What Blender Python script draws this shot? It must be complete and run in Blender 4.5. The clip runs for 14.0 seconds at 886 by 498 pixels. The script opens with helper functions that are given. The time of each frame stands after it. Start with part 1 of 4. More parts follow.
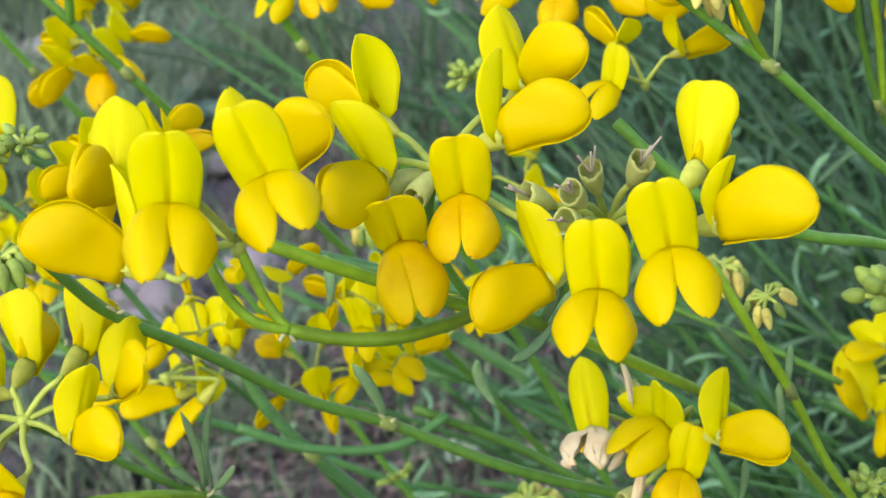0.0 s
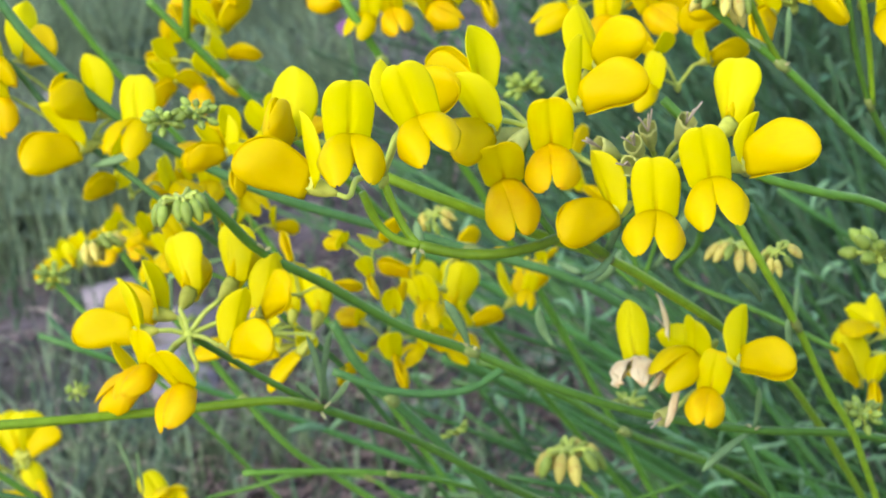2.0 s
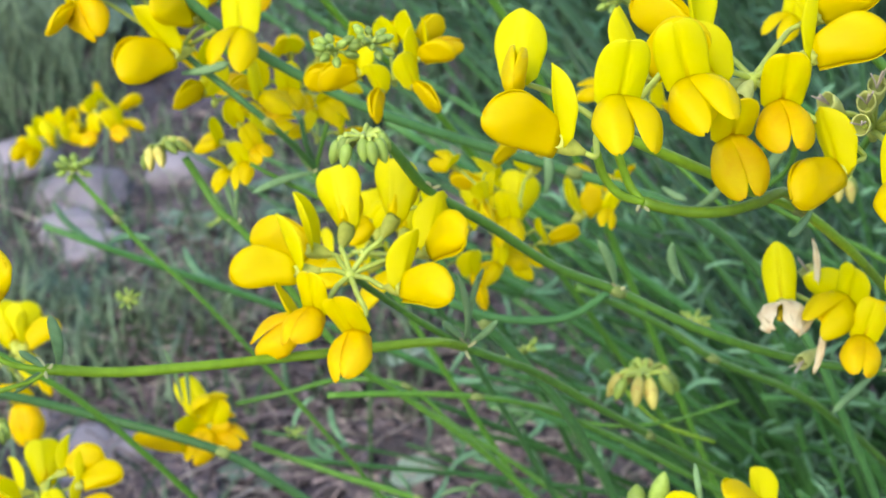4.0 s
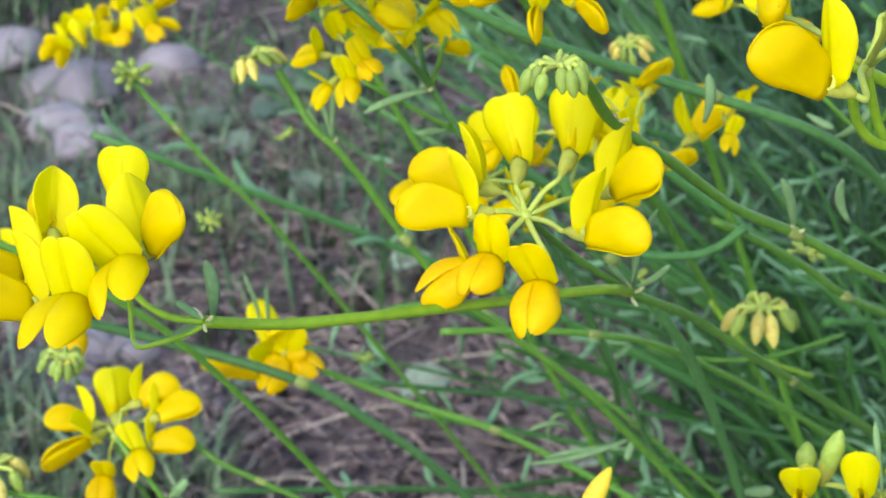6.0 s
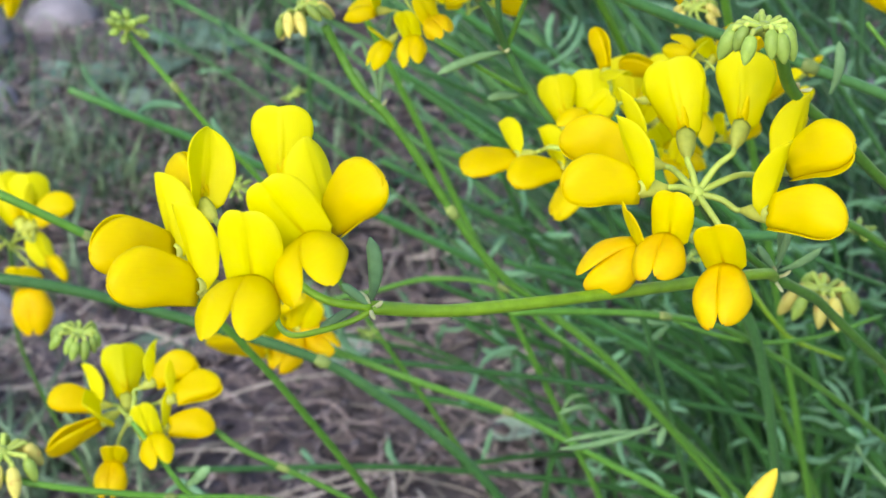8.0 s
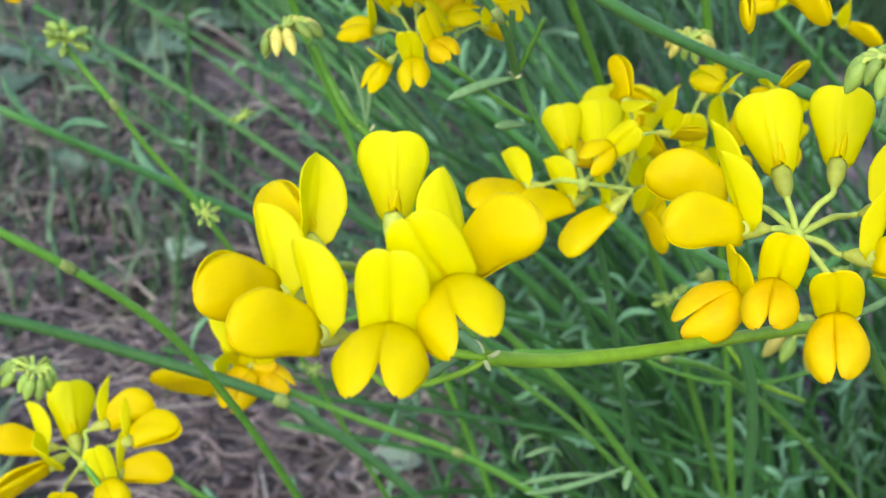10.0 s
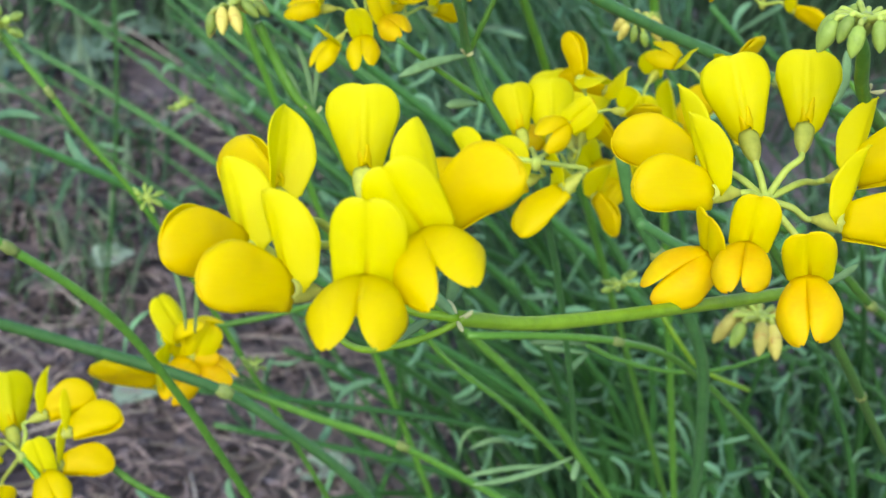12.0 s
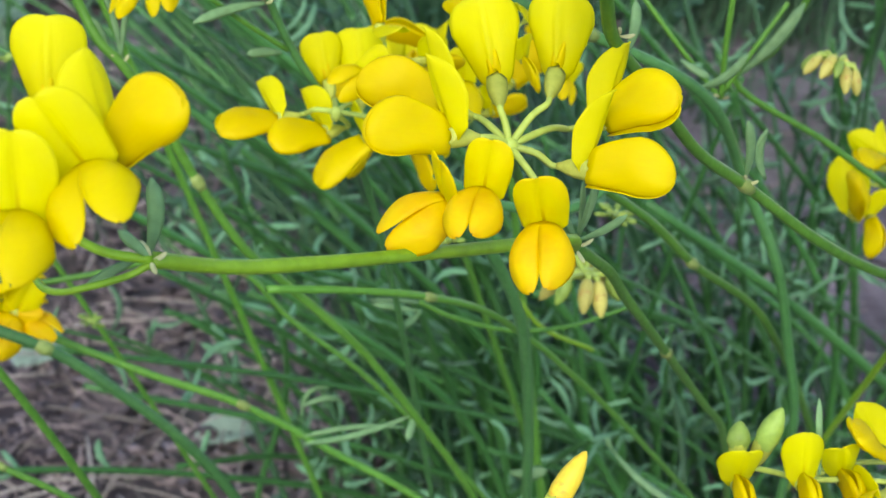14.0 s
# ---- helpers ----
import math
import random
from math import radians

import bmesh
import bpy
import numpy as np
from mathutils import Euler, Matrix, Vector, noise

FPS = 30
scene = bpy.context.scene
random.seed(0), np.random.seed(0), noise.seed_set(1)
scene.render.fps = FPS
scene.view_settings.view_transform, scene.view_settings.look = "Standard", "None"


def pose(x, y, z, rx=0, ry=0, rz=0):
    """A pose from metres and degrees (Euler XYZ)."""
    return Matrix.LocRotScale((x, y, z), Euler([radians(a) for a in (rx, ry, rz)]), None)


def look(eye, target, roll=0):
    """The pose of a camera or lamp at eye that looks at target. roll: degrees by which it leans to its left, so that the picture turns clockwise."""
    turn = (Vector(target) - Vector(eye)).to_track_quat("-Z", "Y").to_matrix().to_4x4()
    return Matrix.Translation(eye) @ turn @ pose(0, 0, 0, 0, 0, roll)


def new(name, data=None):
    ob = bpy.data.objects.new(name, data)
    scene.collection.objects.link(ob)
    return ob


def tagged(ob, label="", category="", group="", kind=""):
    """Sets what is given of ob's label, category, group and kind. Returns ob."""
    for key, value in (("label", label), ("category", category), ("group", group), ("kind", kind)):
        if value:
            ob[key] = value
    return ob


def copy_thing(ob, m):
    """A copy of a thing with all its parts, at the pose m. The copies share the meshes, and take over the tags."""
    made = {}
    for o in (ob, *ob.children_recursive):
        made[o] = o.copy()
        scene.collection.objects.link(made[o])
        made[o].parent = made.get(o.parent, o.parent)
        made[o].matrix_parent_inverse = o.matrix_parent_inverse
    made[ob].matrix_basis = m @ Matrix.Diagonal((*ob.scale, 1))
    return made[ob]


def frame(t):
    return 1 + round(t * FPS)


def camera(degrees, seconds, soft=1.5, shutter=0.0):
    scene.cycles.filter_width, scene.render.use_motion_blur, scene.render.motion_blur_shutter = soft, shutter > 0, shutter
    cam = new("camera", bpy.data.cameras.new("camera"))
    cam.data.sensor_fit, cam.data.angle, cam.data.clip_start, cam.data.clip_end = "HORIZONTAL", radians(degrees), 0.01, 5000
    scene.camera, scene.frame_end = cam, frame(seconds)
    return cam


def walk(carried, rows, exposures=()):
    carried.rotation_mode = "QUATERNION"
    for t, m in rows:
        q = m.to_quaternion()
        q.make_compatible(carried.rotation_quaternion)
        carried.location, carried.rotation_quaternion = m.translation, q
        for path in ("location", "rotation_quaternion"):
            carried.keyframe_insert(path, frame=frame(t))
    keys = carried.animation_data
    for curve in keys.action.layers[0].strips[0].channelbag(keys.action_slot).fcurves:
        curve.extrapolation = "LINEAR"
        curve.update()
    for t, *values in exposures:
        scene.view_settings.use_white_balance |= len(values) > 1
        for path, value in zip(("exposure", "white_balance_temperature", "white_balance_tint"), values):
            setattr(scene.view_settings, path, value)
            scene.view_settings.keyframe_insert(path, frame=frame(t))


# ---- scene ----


def view(x, y, z, yaw, pitch, roll):
    """A camera pose from its place in metres, its heading to the left of +y, its pitch and its roll in degrees."""
    a, b = radians(yaw), radians(pitch)
    ahead = Vector((-math.sin(a) * math.cos(b), math.cos(a) * math.cos(b), math.sin(b)))
    return look((x, y, z), Vector((x, y, z)) + ahead, roll)


cam = camera(31.225, 14.0, soft=1.5)
cam.data.dof.use_dof = True
cam.data.dof.focus_distance = 0.165
cam.data.dof.aperture_fstop = 76.0
PATH = [
    (0, view(0.10126, -0.01742, 0.47361, 10.178, -19.604, -7.526)),
    (0.5, view(0.10317, -0.02334, 0.47456, 10.563, -19.334, -7.763)),
    (1, view(0.10269, -0.03872, 0.47305, 10.141, -18.479, -7.166)),
    (1.5, view(0.09950, -0.05818, 0.47184, 9.863, -17.772, -6.597)),
    (2, view(0.09654, -0.06995, 0.47637, 9.840, -17.400, -6.681)),
    (2.5, view(0.09577, -0.07788, 0.47768, 9.586, -17.083, -5.923)),
    (3, view(0.08649, -0.07783, 0.48090, 9.153, -17.432, -5.530)),
    (3.2, view(0.07540, -0.07605, 0.48554, 7.943, -18.630, -4.951)),
    (5.3, view(0.03931, -0.04224, 0.48970, 4.235, -26.054, -2.904)),
    (5.5, view(0.03413, -0.04318, 0.49012, 4.226, -26.381, -2.655)),
    (6, view(0.02220, -0.03993, 0.48597, 3.901, -26.884, -2.031)),
    (6.5, view(0.01472, -0.03600, 0.48475, 2.648, -27.410, -1.183)),
    (7, view(0.00333, -0.03406, 0.48321, 1.369, -27.944, -0.477)),
    (7.5, view(-0.01046, -0.02773, 0.48089, 0.112, -28.107, 0.367)),
    (8, view(-0.01389, -0.02173, 0.47821, -1.879, -28.184, 1.578)),
    (8.2, view(-0.01799, -0.01889, 0.47815, -3.122, -28.066, 2.281)),
    (10.3, view(-0.04139, -0.00494, 0.46886, -9.853, -26.540, 6.044)),
    (10.5, view(-0.04124, -0.00472, 0.46805, -10.476, -26.279, 6.156)),
    (11, view(-0.04128, -0.00259, 0.46997, -11.367, -25.629, 6.704)),
    (11.5, view(-0.04212, -0.00153, 0.46798, -11.760, -25.518, 6.893)),
    (12, view(-0.04432, -0.00328, 0.46388, -12.012, -26.041, 6.909)),
    (12.5, view(-0.04609, -0.00546, 0.45921, -12.694, -27.064, 6.718)),
    (13, view(-0.04696, -0.00795, 0.45172, -12.900, -28.011, 7.167)),
    (13.5, view(-0.03344, -0.01168, 0.46445, -13.273, -27.580, 8.093)),
    (14, view(-0.02230, -0.00437, 0.46243, -14.372, -26.896, 8.344)),
]
walk(cam, PATH, [(0.0, 1.40, 7500, 12), (3.0, 1.50, 7250, 10), (8.0, 1.51, 7100, 7), (11.0, 1.46, 7000, 5), (14.0, 1.40, 6950, 5)])

# ---- daylight: open shade under a bright sky ----
world = bpy.data.worlds.new("sky")
scene.world = world
world.use_nodes = True
sky = world.node_tree.nodes.new("ShaderNodeTexSky")
sky.sky_type, sky.sun_disc = "NISHITA", False
sky.sun_elevation, sky.sun_rotation = radians(40), radians(204)
back = world.node_tree.nodes["Background"]
back.inputs["Strength"].default_value = 0.15
world.node_tree.links.new(sky.outputs["Color"], back.inputs["Color"])
sun = new("sun", bpy.data.lights.new("sun", "SUN"))
sun.data.energy, sun.data.angle, sun.data.color = 0.8, radians(25), (1.0, 0.95, 0.86)
sun.matrix_world = look((-0.7, -1.6, 1.45), (0, 0, 0))


# ---- materials ----
def mat(name):
    m = bpy.data.materials.new(name)
    m.use_nodes = True
    return m, m.node_tree, m.node_tree.nodes["Principled BSDF"]


def node(nt, kind, **values):
    n = nt.nodes.new(kind)
    for key, value in values.items():
        n.inputs[key.replace("_", " ")].default_value = value
    return n


def mix(nt, fac, a, b, how="MIX"):
    n = nt.nodes.new("ShaderNodeMix")
    n.data_type, n.blend_type = "RGBA", how
    for value, socket in ((fac, n.inputs[0]), (a, n.inputs[6]), (b, n.inputs[7])):
        if isinstance(value, bpy.types.NodeSocket):
            nt.links.new(value, socket)
        elif isinstance(value, (int, float)):
            socket.default_value = value
        else:
            socket.default_value = (*value, 1)
    return n.outputs[2]


def coords(nt, kind, scale=(1, 1, 1)):
    tc, mp = nt.nodes.new("ShaderNodeTexCoord"), nt.nodes.new("ShaderNodeMapping")
    nt.links.new(tc.outputs[kind], mp.inputs["Vector"])
    mp.inputs["Scale"].default_value = scale
    return mp.outputs["Vector"]


def noise_at(nt, vector, scale, detail=3.0, rough=0.55):
    n = node(nt, "ShaderNodeTexNoise", Scale=scale, Detail=detail, Roughness=rough)
    nt.links.new(vector, n.inputs["Vector"])
    return n.outputs["Fac"]


def bump(nt, height, bsdf, distance, strength=0.5):
    b = node(nt, "ShaderNodeBump", Strength=strength, Distance=distance)
    nt.links.new(height, b.inputs["Height"])
    nt.links.new(b.outputs["Normal"], bsdf.inputs["Normal"])


def maths(nt, op, a, b=0.0):
    n = nt.nodes.new("ShaderNodeMath")
    n.operation = op
    for value, socket in zip((a, b), n.inputs):
        if isinstance(value, bpy.types.NodeSocket):
            nt.links.new(value, socket)
        else:
            socket.default_value = value
    return n.outputs[0]


def petal_material(name, light, deep, edge, across, along, glow=0.3, streak=0.0):
    """A thin petal: fine veins along it, a deeper claw, light passing through."""
    m, nt, bsdf = mat(name)
    sep = nt.nodes.new("ShaderNodeSeparateXYZ")
    nt.links.new(coords(nt, "Generated"), sep.inputs[0])
    stretch = [1.0, 1.0, 1.0]
    stretch["XYZ".index(across)] = 26.0
    stretch["XYZ".index(along)] = 2.2
    veins = noise_at(nt, coords(nt, "Generated", stretch), 1.6, 2)
    blotch = noise_at(nt, coords(nt, "Object"), 260, 3)
    info = nt.nodes.new("ShaderNodeObjectInfo")
    base = mix(nt, maths(nt, "MULTIPLY", info.outputs["Random"], 0.5), light, deep)
    base = mix(nt, ramp_value(nt, veins, 0.35, 0.7, 0.28), base, deep)
    base = mix(nt, ramp_value(nt, blotch, 0.48, 0.75, 0.4), base, edge)
    rim = ramp_value(nt, sep.outputs[along], 0.9, 1.0, 0.4)
    base = mix(nt, rim, base, edge)
    if streak:
        mid = maths(nt, "ABSOLUTE", maths(nt, "SUBTRACT", sep.outputs[across], 0.5))
        line = maths(nt, "LESS_THAN", maths(nt, "ADD", mid, maths(nt, "MULTIPLY", veins, 0.03)), 0.05)
        claw = ramp_value(nt, sep.outputs[along], 0.5, 0.1, 1.0)
        base = mix(nt, maths(nt, "MULTIPLY", maths(nt, "MULTIPLY", line, claw), streak), base, (0.55, 0.26, 0.005))
    nt.links.new(base, bsdf.inputs["Base Color"])
    bsdf.inputs["Roughness"].default_value = 0.5
    bsdf.inputs["Specular IOR Level"].default_value = 0.2
    bump(nt, maths(nt, "ADD", maths(nt, "MULTIPLY", veins, 0.45), maths(nt, "MULTIPLY", blotch, 0.8)), bsdf, 0.00025, 0.4)
    through_it = nt.nodes.new("ShaderNodeBsdfTranslucent")
    nt.links.new(base, through_it.inputs["Color"])
    both = nt.nodes.new("ShaderNodeMixShader")
    both.inputs[0].default_value = glow
    nt.links.new(bsdf.outputs[0], both.inputs[1])
    nt.links.new(through_it.outputs[0], both.inputs[2])
    nt.links.new(both.outputs[0], nt.nodes["Material Output"].inputs["Surface"])
    return m


def ramp_value(nt, value, low, high, top):
    n = nt.nodes.new("ShaderNodeMapRange")
    nt.links.new(value, n.inputs["Value"])
    for key, v in (("From Min", low), ("From Max", high), ("To Min", 0.0), ("To Max", top)):
        n.inputs[key].default_value = v
    return n.outputs["Result"]


def green_material(name, low, high, rough=0.5, scale=500.0, glow=0.0, scar=None, pieces=False):
    m, nt, bsdf = mat(name)
    at = coords(nt, "Object")
    n1, n2 = noise_at(nt, at, scale, 4), noise_at(nt, at, scale * 0.09, 2)
    info = nt.nodes.new("ShaderNodeObjectInfo")
    base = mix(nt, n2, low, high)
    base = mix(nt, ramp_value(nt, n1, 0.35, 0.75, 0.5), base, [0.6 * c for c in low])
    hue = node(nt, "ShaderNodeHueSaturation")
    if pieces:
        each = nt.nodes.new("ShaderNodeNewGeometry")
        nt.links.new(ramp_like(nt, each.outputs["Random Per Island"], 0.4, 1.6), hue.inputs["Value"])
    else:
        nt.links.new(ramp_like(nt, info.outputs["Random"], 0.75, 1.25), hue.inputs["Value"])
    nt.links.new(base, hue.inputs["Color"])
    base = hue.outputs["Color"]
    if scar:
        base = mix(nt, ramp_value(nt, noise_at(nt, at, scale * 0.5, 5), 0.62, 0.7, 0.8), base, scar)
    nt.links.new(base, bsdf.inputs["Base Color"])
    bsdf.inputs["Roughness"].default_value = rough
    bsdf.inputs["Specular IOR Level"].default_value = 0.35
    bump(nt, n1, bsdf, 0.0003, 0.4)
    if glow:
        thin = nt.nodes.new("ShaderNodeBsdfTranslucent")
        nt.links.new(base, thin.inputs["Color"])
        both = nt.nodes.new("ShaderNodeMixShader")
        both.inputs[0].default_value = glow
        nt.links.new(bsdf.outputs[0], both.inputs[1])
        nt.links.new(thin.outputs[0], both.inputs[2])
        nt.links.new(both.outputs[0], nt.nodes["Material Output"].inputs["Surface"])
    return m


def ramp_like(nt, value, low, high):
    n = nt.nodes.new("ShaderNodeMapRange")
    nt.links.new(value, n.inputs["Value"])
    n.inputs["To Min"].default_value, n.inputs["To Max"].default_value = low, high
    return n.outputs["Result"]


STANDARD = petal_material("standard_yellow", (0.86, 0.83, 0.012), (0.84, 0.76, 0.006), (0.86, 0.82, 0.05), "X", "Z", 0.60, 0.45)
YOUNG = petal_material("young_standard", (0.86, 0.83, 0.012), (0.84, 0.77, 0.008), (0.80, 0.80, 0.06), "X", "Z", 0.58)
WING = petal_material("wing_yellow", (0.86, 0.76, 0.004), (0.845, 0.665, 0.003), (0.86, 0.71, 0.02), "Z", "Y", 0.58)
OLD_STANDARD = petal_material("ageing_standard", (0.87, 0.81, 0.008), (0.85, 0.71, 0.006), (0.84, 0.62, 0.010), "X", "Z", 0.55, 0.75)
OLD_WING = petal_material("ageing_wing", (0.87, 0.71, 0.005), (0.84, 0.57, 0.005), (0.78, 0.42, 0.010), "Z", "Y", 0.5)
PAPERY = petal_material("papery_petal", (0.86, 0.80, 0.60), (0.82, 0.68, 0.40), (0.62, 0.32, 0.08), "Z", "Y", 0.3)
KEEL = petal_material("keel_pale", (0.84, 0.70, 0.02), (0.80, 0.64, 0.04), (0.70, 0.50, 0.03), "Z", "Y", 0.3)
CALYX = green_material("calyx_green", (0.46, 0.54, 0.08), (0.62, 0.64, 0.13), 0.5, 900, glow=0.3)
SPENT = green_material("spent_calyx", (0.44, 0.51, 0.14), (0.58, 0.62, 0.25), 0.6, 900, glow=0.2)
PEDICEL = green_material("pedicel_green", (0.32, 0.43, 0.07), (0.44, 0.52, 0.12), 0.5, 800)
STEM = {
    "light": green_material("stem_light", (0.14, 0.28, 0.012), (0.21, 0.36, 0.022), 0.42, 700),
    "mid": green_material("stem_mid", (0.060, 0.19, 0.020), (0.11, 0.26, 0.035), 0.42, 700),
    "dark": green_material("stem_dark", (0.04, 0.14, 0.04), (0.075, 0.20, 0.055), 0.42, 700),
}
LEAF = green_material("leaflet_green", (0.13, 0.27, 0.11), (0.22, 0.36, 0.18), 0.55, 600, glow=0.2)
OPENING = green_material("opening_bud", (0.62, 0.47, 0.03), (0.70, 0.50, 0.04), 0.55, 900, scar=(0.62, 0.30, 0.03))
BUD = green_material("green_bud", (0.18, 0.29, 0.045), (0.31, 0.41, 0.09), 0.5, 900)
TAN = green_material("cream_bud", (0.50, 0.46, 0.09), (0.62, 0.54, 0.17), 0.55, 900, scar=(0.40, 0.22, 0.06))
NODE = green_material("stem_node", (0.15, 0.24, 0.05), (0.26, 0.30, 0.10), 0.6, 900, scar=(0.30, 0.26, 0.14))
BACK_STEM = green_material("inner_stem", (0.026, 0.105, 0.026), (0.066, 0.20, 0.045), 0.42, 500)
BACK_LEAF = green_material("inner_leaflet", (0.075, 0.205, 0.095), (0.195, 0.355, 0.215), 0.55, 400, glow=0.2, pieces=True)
STIPULE = green_material("dry_scale", (0.34, 0.36, 0.17), (0.48, 0.48, 0.28), 0.7, 900, scar=(0.25, 0.16, 0.09))
STRAW = green_material("dry_straw", (0.30, 0.26, 0.24), (0.50, 0.44, 0.40), 0.7, 300, pieces=True)
SHRED = green_material("root_shred", (0.10, 0.078, 0.083), (0.42, 0.33, 0.33), 0.8, 300, pieces=True)
TWIG = green_material("dead_twig", (0.075, 0.060, 0.070), (0.20, 0.165, 0.18), 0.8, 300, pieces=True)
STONE = green_material("pale_stone", (0.21, 0.19, 0.22), (0.41, 0.375, 0.43), 0.9, 60, scar=(0.12, 0.10, 0.11))
WEED = green_material("weed_leaf", (0.13, 0.23, 0.17), (0.24, 0.36, 0.29), 0.6, 90, glow=0.2)
PALE_LEAF = green_material("pale_leaf", (0.34, 0.48, 0.36), (0.52, 0.64, 0.52), 0.6, 120, glow=0.2)
# darker copies of the inner stem and leaflet greens: deep shade put into the colour
SHADED_STEM = green_material("shaded_stem", (0.016, 0.062, 0.024), (0.040, 0.115, 0.042), 0.45, 500)
SHADED_LEAF = green_material("shaded_leaflet", (0.03, 0.095, 0.052), (0.07, 0.165, 0.10), 0.55, 400, glow=0.15, pieces=True)
GRASS = green_material("grass_green", (0.045, 0.115, 0.058), (0.11, 0.21, 0.115), 0.6, 40, glow=0.2, pieces=True)
PALE_GRASS = green_material("weed_green", (0.15, 0.25, 0.14), (0.30, 0.40, 0.26), 0.6, 40, glow=0.2, pieces=True)
MAUVE = petal_material("mauve_petal", (0.36, 0.18, 0.44), (0.28, 0.12, 0.36), (0.42, 0.24, 0.5), "X", "Z", 0.3)


def soil_material():
    m, nt, bsdf = mat("soil")
    at = coords(nt, "Object")
    n1, n2, n3 = noise_at(nt, at, 9, 6, 0.65), noise_at(nt, at, 70, 6, 0.7), noise_at(nt, at, 2.2, 3)
    base = mix(nt, ramp_value(nt, n1, 0.35, 0.7, 1.0), (0.048, 0.036, 0.045), (0.29, 0.235, 0.275))
    base = mix(nt, ramp_value(nt, n2, 0.45, 0.75, 0.8), base, (0.030, 0.025, 0.025))
    base = mix(nt, ramp_value(nt, n3, 0.5, 0.7, 0.35), base, (0.10, 0.13, 0.06))
    nt.links.new(base, bsdf.inputs["Base Color"])
    bsdf.inputs["Roughness"].default_value = 0.95
    bump(nt, n2, bsdf, 0.01, 0.8)
    return m


SOIL = soil_material()


# ---- mesh helpers ----
def mesh_of(name, verts, faces, material, smooth=True):
    me = bpy.data.meshes.new(name)
    me.from_pydata([tuple(v) for v in verts], [], faces)
    me.materials.append(material)
    if smooth:
        me.polygons.foreach_set("use_smooth", [True] * len(me.polygons))
    me.update()
    return me


def sheet(name, nu, nv, place, material, thick=0.00012):
    """A thin curved sheet with two sides and a rim; place(u, v) with u from -1 to 1 and v from 0 to 1."""
    pts = np.array([[place(2 * i / nu - 1, j / nv) for i in range(nu + 1)] for j in range(nv + 1)])
    across, along = np.gradient(pts, axis=1), np.gradient(pts, axis=0)
    out = np.cross(across, along)
    out *= thick * 0.5 / np.maximum(np.linalg.norm(out, axis=2, keepdims=True), 1e-12)
    n, w = (nu + 1) * (nv + 1), nu + 1
    verts = [*(pts + out).reshape(n, 3).tolist(), *(pts - out).reshape(n, 3).tolist()]
    quads = [(j * w + i, j * w + i + 1, j * w + w + i + 1, j * w + w + i) for j in range(nv) for i in range(nu)]
    rim = [*range(w), *(j * w + nu for j in range(1, nv + 1)), *(nv * w + i for i in reversed(range(nu))), *(j * w for j in reversed(range(1, nv)))]
    faces = quads + [tuple(n + k for k in reversed(q)) for q in quads] + [(p, p + n, q + n, q) for p, q in zip(rim, rim[1:] + rim[:1])]
    return mesh_of(name, verts, faces, material)


def spline(points, steps=5):
    """A smooth curve through the points, with no loops where their spacing changes (centripetal Catmull-Rom)."""
    pts = [Vector(p) for p in points]
    pts = [2 * pts[0] - pts[1], *pts, 2 * pts[-1] - pts[-2]]
    out = []
    for a, b, c, d in zip(pts, pts[1:], pts[2:], pts[3:]):
        d0, d1, d2 = (max(1e-6, (q - p).length) ** 0.5 for p, q in ((a, b), (b, c), (c, d)))
        leave = ((b - a) / d0 - (c - a) / (d0 + d1) + (c - b) / d1) * d1
        reach = ((c - b) / d1 - (d - b) / (d1 + d2) + (d - c) / d2) * d1
        for k in range(steps):
            t = k / steps
            out.append(b * (2 * t ** 3 - 3 * t * t + 1) + leave * (t ** 3 - 2 * t * t + t) + c * (3 * t * t - 2 * t ** 3) + reach * (t ** 3 - t * t))
    return out + [pts[-2]]


def tube_data(path, radii, sides=8, ridge=0.0, start=0):
    """Vertices and faces of a round stalk along a path, closed at both ends."""
    verts, faces = [], []
    side = None
    for k, p in enumerate(path):
        ahead = (path[min(k + 1, len(path) - 1)] - path[max(k - 1, 0)]).normalized()
        if side is None:
            side = ahead.orthogonal().normalized()
        side = (side - ahead * side.dot(ahead)).normalized()
        other = ahead.cross(side)
        for s in range(sides):
            a = 2 * math.pi * s / sides
            r = radii[k] * (1 + (ridge if s % 2 else -ridge))
            verts.append(p + (math.cos(a) * side + math.sin(a) * other) * r)
    n = len(path)
    for k in range(n - 1):
        for s in range(sides):
            t = (s + 1) % sides
            faces.append((start + k * sides + s, start + k * sides + t, start + (k + 1) * sides + t, start + (k + 1) * sides + s))
    faces.append(tuple(start + s for s in reversed(range(sides))))
    faces.append(tuple(start + (n - 1) * sides + s for s in range(sides)))
    return verts, faces


def link(name, mesh, parent=None, m=None, label=""):
    ob = new(name, mesh)
    if parent is not None:
        ob.parent = parent
    if m is not None:
        ob.matrix_basis = m
    if label:
        ob["label"] = label
    return ob


def turned(profile, sides, material, name):
    """A round body about +Y from (y, radius) pairs."""
    verts, faces = [], []
    for y, r in profile:
        for s in range(sides):
            a = 2 * math.pi * s / sides
            verts.append((r * math.cos(a), y, r * math.sin(a)))
    n = len(profile)
    for k in range(n - 1):
        for s in range(sides):
            t = (s + 1) % sides
            faces.append((k * sides + s, (k + 1) * sides + s, (k + 1) * sides + t, k * sides + t))
    faces.append(tuple(range(sides)))
    faces.append(tuple((n - 1) * sides + s for s in reversed(range(sides))))
    return mesh_of(name, verts, faces, material)


